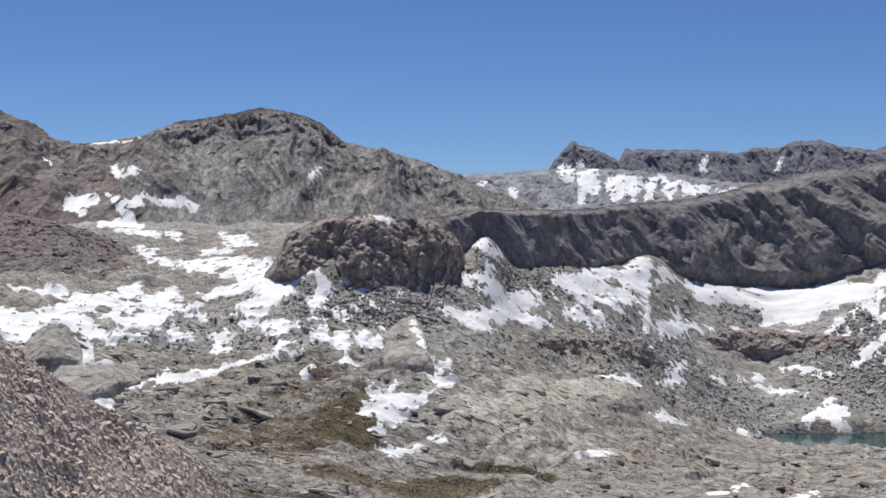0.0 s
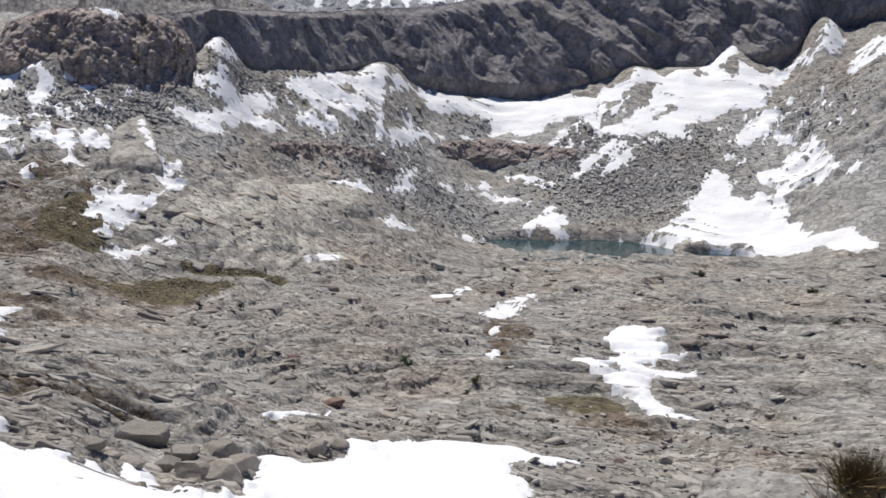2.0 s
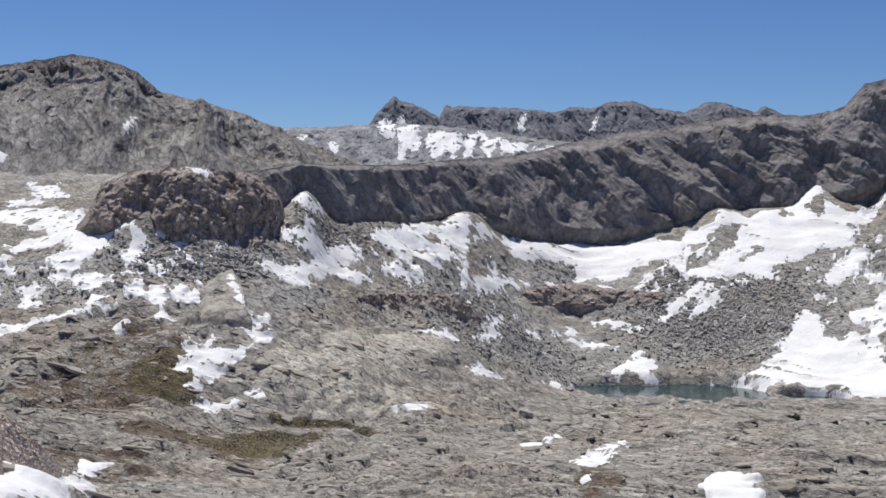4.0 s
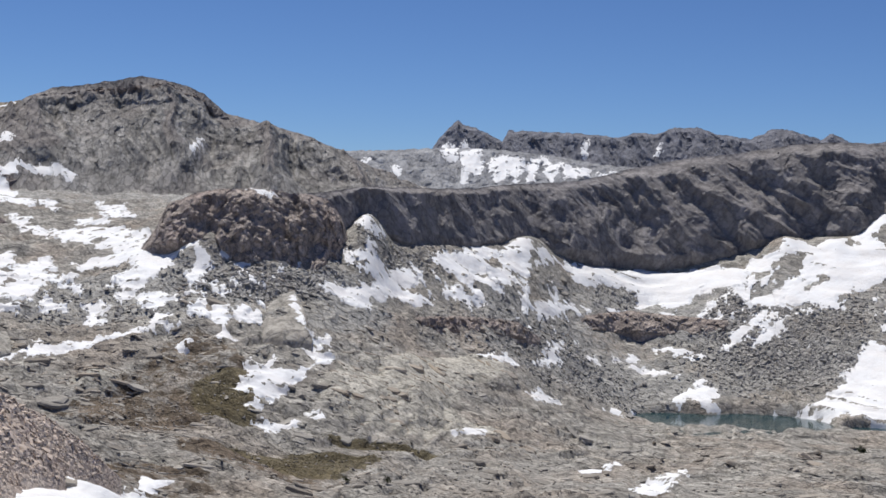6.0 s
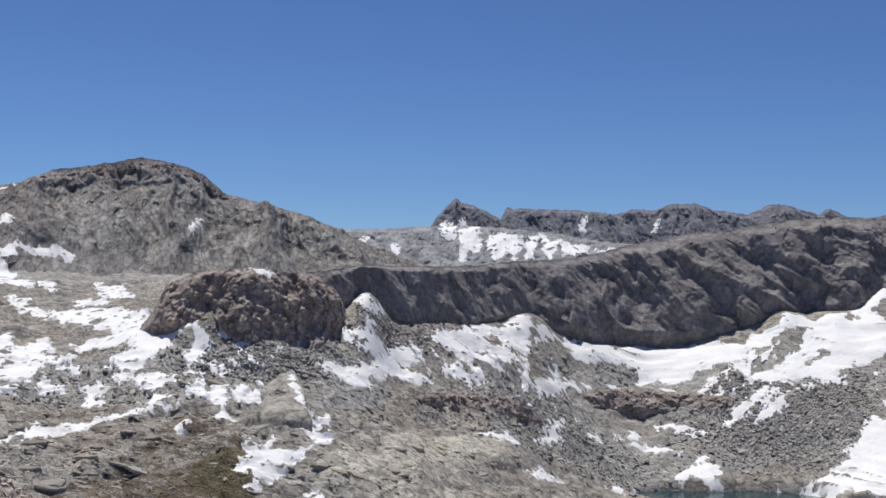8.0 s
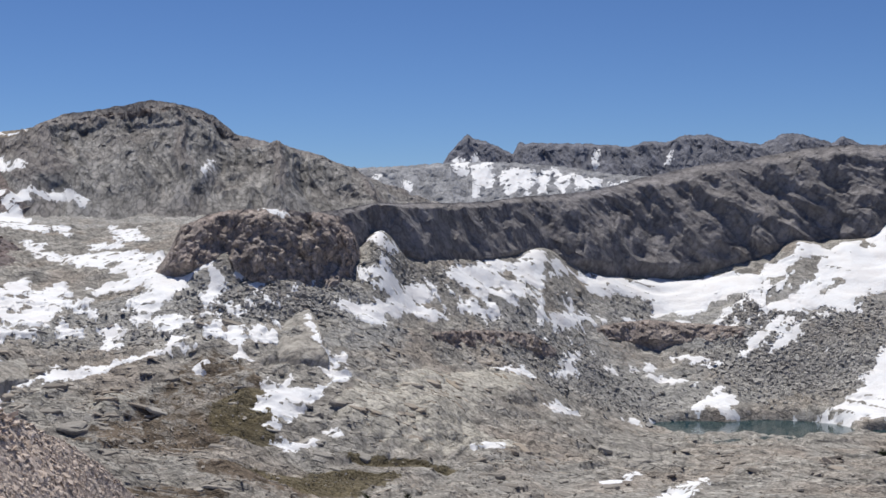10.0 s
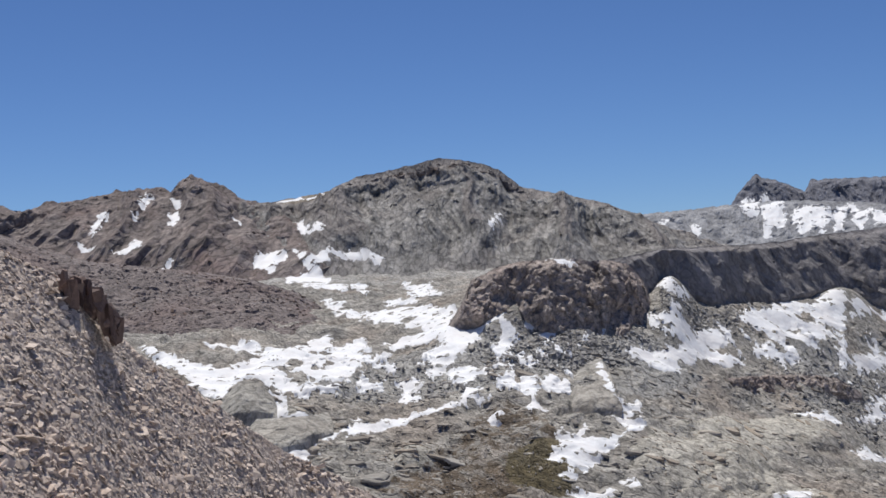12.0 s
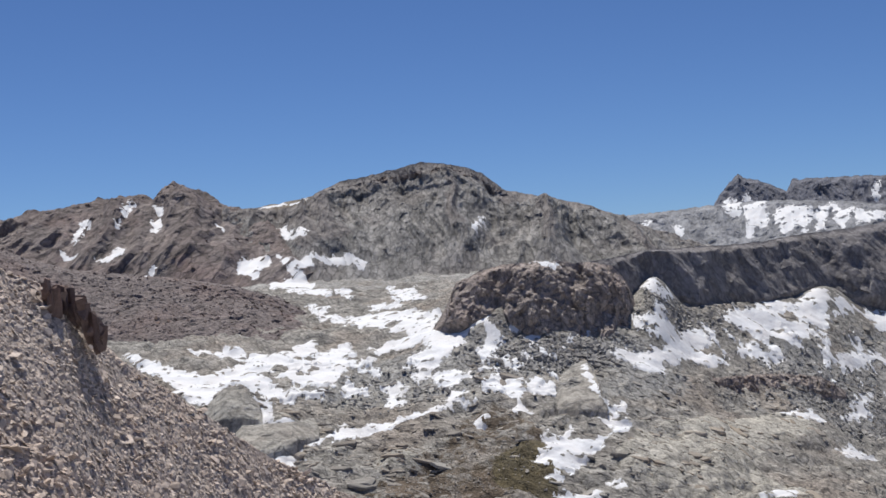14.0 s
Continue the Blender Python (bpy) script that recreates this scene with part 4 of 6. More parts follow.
snow("wide snow apron under the dark cliff", ("ground",),
     [(-4.57, 583.7), (-5.36, 602.2), (-5.85, 605), (-6.35, 626.7), (-6.89, 636.2), (-7.57, 636.9), (-8.55, 663.3), (-8.98, 669.4), (-9.28, 664.8), (-10.12, 676.1), (-11.32, 697.4), (-12.16, 709.4), (-12.87, 706.1), (-13.7, 722.5), (-14.98, 728.9), (-17.28, 728.1), (-18.3, 724.3), (-18.19, 701.6), (-17.4, 696.5), (-17.18, 683.5), (-16.61, 673), (-15.92, 666.8), (-15.23, 662.4), (-14.65, 668.5), (-14.06, 666.2), (-12.64, 661.6), (-11.81, 661.4), (-13.59, 672.2), (-13.82, 687.8), (-13.7, 692.1), (-13.11, 691.8), (-12.16, 684.5), (-11.57, 673.1), (-11.09, 671.2), (-10.37, 676.3), (-10, 669), (-9.4, 653.9), (-9.04, 634.1), (-8.31, 615.4), (-7.94, 597.8), (-7.7, 608.7), (-7.08, 603.7), (-6.59, 599.8), (-8.11, 595.1), (-6.23, 582.3)],
     [(-7.21, 629.2), (-7.57, 632.3), (-7.82, 629.6), (-7.7, 619.1), (-7.33, 620)],
     [(-13.82, 677.2), (-14.29, 687.9), (-14.99, 683.2), (-14.88, 673.3), (-14.29, 669.2), (-13.94, 672.3)],
     [(-15.11, 682.1), (-15.69, 686.7), (-16.15, 693.5), (-16.6, 699.8), (-17.4, 697.2), (-17.17, 688.3), (-16.72, 684.6), (-16.49, 674.5), (-16.04, 671.6), (-15.46, 674.8)])
snow("curving snow strip below the talus", ("ground",),
     [(-8.55, 605.9), (-9.04, 625.3), (-9.09, 618), (-9.28, 616.7), (-9.28, 607.3), (-10.25, 633.1), (-10.97, 648.1), (-11.69, 652.2), (-11.21, 639.8), (-10.73, 633.2), (-9.89, 609), (-9.41, 600.2), (-9.04, 597.9), (-8.8, 601.6)])
snow("small snow patch on grey rubble", ("ground",),
     [(-6.85, 509.7), (-7.46, 522.5), (-8.07, 534), (-8.68, 541), (-8.8, 535.2), (-8.44, 524.8), (-8.07, 521.6), (-7.46, 509.5)])
snow("small snow patch on grey rubble", ("ground",),
     [(-9.41, 549.3), (-9.9, 569.9), (-10.14, 587.7), (-10.62, 603.1), (-10.62, 592.8), (-10.38, 578.1), (-10.5, 574.7), (-10.02, 558.3), (-9.65, 553.8)])
snow("small snow patch on grey rubble", ("ground",),
     [(-9.05, 496.7), (-9.66, 520), (-10.02, 521.1), (-10.51, 523.3), (-10.14, 505), (-9.17, 488.9)])
snow("small snow patch on grey rubble", ("ground",),
     [(-11.58, 605.3), (-11.94, 609.5), (-12.42, 611.9), (-12.18, 603.7), (-11.75, 600.6)])
snow("small snow patch on grey rubble", ("ground",),
     [(-12.77, 617.7), (-13.24, 623.4), (-13.6, 635), (-13.83, 630.7), (-13.6, 621.2), (-13.13, 619.7)])
snow("small snow patch on grey rubble", ("ground",),
     [(-13.36, 615.4), (-13.72, 619.8), (-14.3, 621), (-15, 622.4), (-15.7, 617.6), (-15.59, 614.9), (-14.77, 614.4), (-14.07, 616.3)])
snow("small snow patch on grey rubble", ("ground",),
     [(-14.53, 644.1), (-15, 646.8), (-15.93, 645.6), (-16.04, 642.6), (-15.35, 637.7), (-14.77, 639.7)])
snow("small snow patch on grey rubble", ("ground",),
     [(-15.93, 637.4), (-16.62, 643.2), (-16.73, 640.7), (-16.16, 635.8)])
snow("streaked snow patch on the lake shore", ("ground",),
     [(-15.36, 591.3), (-15.93, 603.7), (-16.62, 619.6), (-16.85, 617.1), (-16.39, 605.2), (-17.19, 611.5), (-17.31, 601.1), (-17.08, 593.5), (-17.65, 594.6), (-17.65, 593.4), (-16.86, 589.5), (-16.63, 591.6), (-16.17, 597.3), (-15.71, 590.1)])
snow("thin snow strip near the lake", ("ground",),
     [(-12.66, 551.9), (-13.37, 566.7), (-13.84, 579), (-13.14, 551.1)])
snow("large snow apron with gullies reaching up the cliff", ("ground",),
     [(-17.19, 728.4), (-17.94, 718.4), (-18.64, 729.6), (-19.59, 727.7), (-19.92, 738.8), (-20.5, 756.5), (-20.77, 744.7), (-21.26, 737.9), (-21.6, 746.5), (-22.31, 747.6), (-22.69, 737.8), (-22.84, 755.6), (-23.65, 768.9), (-24.23, 776.9), (-24.22, 771), (-23.6, 747.1), (-23.75, 736.5), (-24.11, 735.3), (-24.46, 759.3), (-24.9, 748.3), (-25.38, 749), (-26.06, 756.3), (-26.6, 760), (-27.24, 756.9), (-27.42, 762.6), (-27.83, 774.8), (-27.98, 803.3), (-28.12, 802.2), (-28.12, 781.2), (-28.46, 767.1), (-28.04, 753), (-27.08, 747.3), (-26.41, 754.9), (-25.77, 734.8), (-25.38, 712.1), (-24.21, 706.9), (-22.83, 698.1), (-22.17, 679.3), (-21.19, 686), (-19.99, 679.4), (-18.52, 682.1), (-17.75, 695.8), (-16.99, 705.7)],
     [(-18.12, 695.8), (-18.44, 709.6), (-19.38, 721.5), (-20.55, 730.8), (-20.92, 729), (-20.72, 717.7), (-19.7, 696.9), (-18.51, 686.6)],
     [(-20.64, 706), (-21.83, 708.4), (-21.37, 702.3), (-20.79, 695.4)])
snow("diagonal snow streak on dark talus", ("ground",),
     [(-17.41, 646.2), (-17.74, 656.7), (-18.55, 671.2), (-19.26, 680.5), (-19.68, 684.5), (-19.28, 674.5), (-18.59, 657.3), (-18.02, 648.3), (-17.54, 644.6)])
snow("diagonal snow streak on dark talus", ("ground",),
     [(-18.17, 639.5), (-18.74, 652.3), (-19.2, 664.8), (-20.01, 673.9), (-20.72, 683.8), (-21.91, 683.9), (-20.73, 679.3), (-20.04, 665.7), (-19.47, 654.3), (-18.63, 646.6)])
snow("snow gully on the talus slope", ("ground",),
     [(-28.47, 725.4), (-28.88, 728.8), (-29.05, 759.1), (-29.57, 759.8), (-30.42, 760.3), (-30.62, 729.8), (-29.54, 725.1), (-29.02, 724.8)])
snow("snow streak on dark talus", ("ground",),
     [(-24.34, 672.1), (-24.52, 686), (-24.96, 698.5), (-25.4, 705.4), (-25.97, 708.8), (-26.1, 706.9), (-25.68, 692.6), (-25.37, 682.6), (-24.8, 676.1), (-24.37, 666.2)])
snow("small snow patch on talus", ("ground",),
     [(-25.94, 685.9), (-26.49, 689.4), (-26.61, 678.4), (-26.2, 679.3)])
snow("large snow bank reaching down to the lake", ("ground",),
     [(-19.83, 595.3), (-21.03, 596), (-21.72, 604.5), (-22.29, 615.7), (-22.72, 630.2), (-23.46, 652.8), (-23.81, 656.5), (-24.2, 648.3), (-24.36, 635.9), (-24.99, 627), (-25.45, 631.5), (-25.94, 626.7), (-26.26, 635.1), (-26.22, 644.8), (-25.52, 643.4), (-25.38, 649.8), (-26.06, 656.7), (-26.51, 661), (-26.59, 667.2), (-27.16, 664.8), (-27.56, 673.9), (-27.96, 658.1), (-28.43, 640.8), (-28.81, 630.1), (-29.36, 628.5), (-29.39, 623), (-28.37, 632.9), (-27.97, 628.2), (-27.39, 635), (-26.85, 628.4), (-26.81, 613.4), (-26.58, 612.7), (-27.31, 604.1), (-27.33, 596.6), (-28.49, 582), (-29.28, 579), (-29.86, 574.3), (-30.58, 563.4), (-30.27, 559.7), (-29.37, 558.6), (-28.2, 575.1), (-27.52, 575.2), (-25.66, 576.1), (-24.44, 583.2), (-22.26, 585.7)])
snow("pointed snow patch in a slab hollow", ("ground",),
     [(-13.86, 322), (-14.47, 358.1), (-15.21, 382.5), (-16.08, 400.9), (-16.17, 371.4), (-15.74, 346.3), (-15.13, 321), (-14.76, 318.8), (-14.12, 318.4)])
snow("small snow remnant among slabs", ("ground",),
     [(-14.19, 296.4), (-14.44, 310.7), (-14.64, 294.9)])
snow("small snow remnant among slabs", ("ground",),
     [(-14.08, 260.3), (-14.45, 266.4), (-14.72, 262.9), (-14.35, 238.1)])
snow("ragged snow patch on ribbed slabs", ("ground",),
     [(-19.35, 299.9), (-19.82, 315.6), (-20.68, 322.1), (-21.79, 309.2), (-22.06, 308.2), (-21.58, 304.6), (-22.1, 293.6), (-21.76, 281.9), (-22.98, 283.6), (-21.65, 263.1), (-21.43, 258.8), (-23.52, 264.5), (-22.82, 237.3), (-21.71, 237.8), (-21.37, 218), (-21.65, 216.2), (-22.55, 213.3), (-23.82, 205), (-22.33, 205.2), (-21.45, 212.1), (-20.52, 217.5), (-19.88, 218.1), (-19.34, 225.3), (-17.9, 261.6), (-18.77, 264.7), (-19.41, 261.3), (-20.01, 270), (-19.61, 291.9)],
     [(-19.42, 260.6), (-19.92, 261.6), (-20.43, 258.4), (-20.06, 239.5), (-19.56, 239)],
     [(-20.92, 262), (-21.41, 263.1), (-21.66, 262.6), (-21.3, 259.1)])
snow("wide near snowfield with rock islands", ("ground",),
     [(12.34, 116.8), (9.49, 113.9), (7.22, 118.2), (6.87, 113.8), (5.82, 112.8), (4.4, 114.3), (4.52, 112.8), (3.19, 113.6), (2.1, 123.2), (0.99, 132.9), (0.74, 126.6), (-0.76, 105.1), (-2.27, 105.6), (-3.28, 127), (-3.15, 128), (-3.91, 136.7), (-4.03, 147.7), (-3.76, 152.8), (-4.27, 154.6), (-5.81, 153.4), (-7.35, 152.8), (-7.99, 160.3), (-7.78, 166.5), (-8.61, 167.2), (-11.19, 170.5), (-14.04, 169.2), (-15.84, 167.5), (-18.7, 141), (-17.43, 140), (-15.36, 140.9), (-15.39, 134.5), (-16.45, 132.8), (-17.01, 122.9), (-17.12, 110.2), (-10.43, 66.8), (-0.06, 64.5), (9.59, 73), (12.63, 100.8)])
snow("thin snow remnant among slabs", ("ground",),
     [(-4.1, 183.3), (-4.99, 190.1), (-5.75, 202.1), (-6.13, 197.5), (-7.28, 205.3), (-6.9, 203.3), (-6.26, 191.2), (-4.99, 185.8)])
snow("white snow cornice along the saddle", ("grey_mountain",),
     [(15.19, 1327), (14.09, 1322.6), (12.99, 1271.3), (12.94, 1274.7), (14.09, 1326.6), (15.1, 1324.5)])
snow("long broken snow strip among slabs and soil", ("ground",),
     [(13.21, 171.6), (12.31, 177.7), (10.93, 193.5), (9.31, 213.4), (7.65, 307.5), (6.22, 302.1), (6.93, 298.6), (8.36, 257), (7.65, 256.7), (6.81, 269.5), (8.12, 194.9), (9.54, 156.5), (10.94, 151.4), (12.32, 150.1), (13.45, 145.9)])
snow("snow patch among near slabs", ("ground",),
     [(13.69, 118), (12.33, 120.8), (11.41, 126.4), (10.01, 131.9), (8.83, 132.9), (9.78, 128.1), (10.72, 115.8), (10.01, 115.4), (7.64, 131.9), (6.91, 132.1), (8.83, 115.1), (10.95, 111.5), (13.71, 109.2)])
# ---- loose rock ----
def block_shapes(count, seed):
    """Angular block shapes about one metre across, as vertex and triangle arrays."""
    rng, shapes = random.Random(seed), []
    for _ in range(count):
        bm = bmesh.new()
        sx, sy, sz = 0.5 * rng.uniform(0.9, 1.4), 0.5 * rng.uniform(0.6, 1.0), 0.5 * rng.uniform(0.32, 0.65)
        for _ in range(11):
            p = Vector((rng.uniform(-1, 1), rng.uniform(-1, 1), rng.uniform(-1, 1)))
            p /= max(abs(p.x), abs(p.y), abs(p.z)) ** 0.75
            bm.verts.new((p.x * sx, p.y * sy, p.z * sz))
        hull = bmesh.ops.convex_hull(bm, input=bm.verts)
        bmesh.ops.delete(bm, geom=[v for v in bm.verts if not v.link_faces], context="VERTS")
        bmesh.ops.triangulate(bm, faces=bm.faces)
        bm.verts.index_update()
        shapes.append((np.array([v.co[:] for v in bm.verts]), np.array([[v.index for v in f.verts] for f in bm.faces])))
        bm.free()
    return shapes


SHAPES = block_shapes(14, 3)


def turned(rng, n):
    """n turn matrices: any heading, a little tilt."""
    a, b, c = rng.uniform(0, 6.283, n), rng.normal(0, 0.27, n), rng.normal(0, 0.27, n)
    ca, sa, cb, sb, cc, sc = np.cos(a), np.sin(a), np.cos(b), np.sin(b), np.cos(c), np.sin(c)
    o, e = np.zeros(n), np.ones(n)
    z = np.stack([ca, -sa, o, sa, ca, o, o, o, e], -1).reshape(n, 3, 3)
    x = np.stack([e, o, o, o, cb, -sb, o, sb, cb], -1).reshape(n, 3, 3)
    y = np.stack([cc, o, sc, o, e, o, -sc, o, cc], -1).reshape(n, 3, 3)
    return z @ x @ y


def lean_on(surface, x, y, h=2.0):
    """Turns that take the upright to the normal of a surface."""
    zx = np.clip((fall((surface,), x + h, y) - fall((surface,), x - h, y)) / (2 * h), -1.2, 1.2)
    zy = np.clip((fall((surface,), x, y + h) - fall((surface,), x, y - h)) / (2 * h), -1.2, 1.2)
    n = np.stack([-zx, -zy, np.ones(len(x))], -1)
    n /= np.linalg.norm(n, axis=1)[:, None]
    a, b, c = n.T
    k = 1 / (1 + c)
    return np.stack([1 - a * a * k, -a * b * k, a, -a * b * k, 1 - b * b * k, b, -a, -b, c], -1).reshape(-1, 3, 3)


def rubble(name, label, surface, x, y, size, mat, seed, category="boulders", flat=1.0, sink=0.15):
    """Many loose blocks on a surface, joined into one mesh."""
    rng = np.random.default_rng(seed)
    z = fall((surface,), x, y)
    ok = z > -900
    x, y, z, size = x[ok], y[ok], z[ok], size[ok]
    turns, kind = lean_on(surface, x, y) @ turned(rng, len(x)), rng.integers(0, len(SHAPES), len(x))
    cos, tris, at = [], [], 0
    for k, (v, f) in enumerate(SHAPES):
        i = np.where(kind == k)[0]
        if not len(i):
            continue
        p = np.einsum("nij,vj->nvi", turns[i], v * np.array([1, 1, flat])) * size[i, None, None]
        p += np.stack([x[i], y[i], z[i] + size[i] * sink], -1)[:, None]
        cos.append(p.reshape(-1, 3))
        tris.append((f[None] + (np.arange(len(i)) * len(v))[:, None, None] + at).reshape(-1, 3))
        at += len(i) * len(v)
    mesh = bpy.data.meshes.new(name)
    mesh_fill(mesh, np.concatenate(cos), np.concatenate(tris), False)
    mesh.materials.append(mat)
    return tagged(new(name, mesh), label, category, kind="stuff")


def spread(n, seed, *spots):
    """Bearings and distances strewn about spots of (bearing, distance, spread, spread, share)."""
    rng = np.random.default_rng(seed)
    share = np.array([s[4] for s in spots], float)
    which = rng.choice(len(spots), n, p=share / share.sum())
    s = np.array(spots)[which]
    b, r = s[:, 0] + rng.uniform(-1, 1, n) * s[:, 2] * rng.uniform(0.3, 1, n), s[:, 1] + rng.uniform(-1, 1, n) * s[:, 3] * rng.uniform(0.3, 1, n)
    return plan(b, fold(b, r))


def stone(name, light, dark, stain=(0.9, 0.72, 0.58)):
    """Rock of loose blocks: each block has its own tone."""
    m, t, b = shader(name)
    g = t.nodes.new("ShaderNodeNewGeometry")
    info = t.nodes.new("ShaderNodeObjectInfo")
    add = node(t, "ShaderNodeMath")
    add.operation = "ADD"
    t.links.new(g.outputs["Random Per Island"], add.inputs[0])
    t.links.new(info.outputs["Random"], add.inputs[1])
    part_of = node(t, "ShaderNodeMath")
    part_of.operation = "FRACT"
    t.links.new(add.outputs[0], part_of.inputs[0])
    tone = ramp(t, part_of.outputs[0], [(0.0, dark), (0.55, tuple((a + c) / 2 for a, c in zip(light, dark))), (1.0, light)])
    speck = ramp(t, grain(t, coords(t), 3.0, 6, 0.7), [(0.3, 0.7), (0.7, 1.15)])
    field = grain(t, coords(t), 0.035, 4, 0.6, 0.5)
    tone = blend(t, ramp(t, field, [(0.42, 0.0), (0.68, 0.75)]), tone, blend(t, 1.0, tone, stain, "MULTIPLY"))
    t.links.new(blend(t, 1.0, tone, speck, "MULTIPLY"), b.inputs["Base Color"])
    relief(t, b, grain(t, coords(t), 5.0, 5, 0.65), 0.5, 0.08)
    return m


BLOCK_BROWN = stone("scree_stone", (0.73, 0.62, 0.537), (0.44, 0.369, 0.317), (0.97, 0.90, 0.85))
BLOCK_GREY = stone("talus_stone", (0.46, 0.445, 0.42), (0.24, 0.233, 0.225), (0.96, 0.92, 0.88))
BLOCK_SLAB = stone("slab_stone", (0.425, 0.40, 0.36), (0.245, 0.23, 0.208), (0.93, 0.82, 0.72))
BLOCK_PALE = stone("pale_slab_stone", (0.52, 0.465, 0.39), (0.30, 0.265, 0.225), (0.95, 0.88, 0.8))
PALE = ((-3.3, 480, 2.6, 45), (-6.6, 530, 1.5, 16), (-5, 440, 3, 14), (15.5, 515, 2.2, 28), (9.5, 443, 1.2, 10))
TURF = ((1.8, 360, 3.0, 11), (-0.8, 380, 1.8, 9), (-2.9, 404, 2.4, 6), (4.1, 436, 1.3, 40), (6, 440, 2.5, 45))
BLOCK_DARK = stone("cliff_stone", (0.34, 0.315, 0.305), (0.21, 0.194, 0.191), (0.95, 0.85, 0.8))
CRAG_GREY = stone("crag_stone", (0.34, 0.325, 0.305), (0.17, 0.163, 0.157))
CRAG_TOP = stone("summit_stone", (0.25, 0.225, 0.213), (0.14, 0.127, 0.123))
HILL_STONE = stone("hill_stone", (0.29, 0.243, 0.226), (0.15, 0.126, 0.12))
CRAG_BROWN = stone("brown_crag_stone", (0.30, 0.26, 0.24), (0.15, 0.13, 0.122))


def clear_of_snow(x, y, margin=0.0):
    ok = np.ones(len(x), bool)
    for field in FIELDS:
        fx, fy = [p[0] for p in field], [p[1] for p in field]
        near = (x > min(fx)) & (x < max(fx)) & (y > min(fy)) & (y < max(fy)) & ok
        i = np.where(near)[0]
        ok[i[reach(x[i], y[i], field) > margin]] = False
    return ok


def plate_shapes(count, seed):
    """Worn slabs with an uneven outline, a chamfered top edge and a sunken skirt, one metre long in x."""
    rng, shapes = random.Random(seed), []
    for _ in range(count):
        n = rng.randint(6, 9)
        rim = []
        for k in range(n):
            a = 6.2832 * (k + rng.uniform(-0.3, 0.3)) / n
            c, s = math.cos(a), math.sin(a)
            q = 0.5 / (abs(c) ** 3 + abs(s) ** 3) ** (1 / 3) * rng.uniform(0.72, 1.0)
            rim.append((c * q, s * q))
        tilt = rng.uniform(-0.25, 0.25)
        rings = [(1.12, -0.5), (1.0, 0.25), (rng.uniform(0.72, 0.88), 0.5)]
        v = [(p * g, q * g, h + (tilt * p + 0.12 * rng.uniform(-1, 1) if h > 0 else 0)) for g, h in rings for p, q in rim]
        f = []
        for ring in (0, 1):
            for k in range(n):
                i, j = ring * n + k, ring * n + (k + 1) % n
                f += [(i, j, j + n), (i, j + n, i + n)]
        f += [(2 * n, 2 * n + k, 2 * n + k + 1) for k in range(1, n - 1)]
        shapes.append((np.array(v), np.array(f)))
    return shapes


PLATES = plate_shapes(16, 5)


def shape_mesh(name, shape, mat):
    mesh = bpy.data.meshes.new(name)
    mesh_fill(mesh, shape[0], shape[1], False)
    mesh.materials.append(mat)
    return mesh


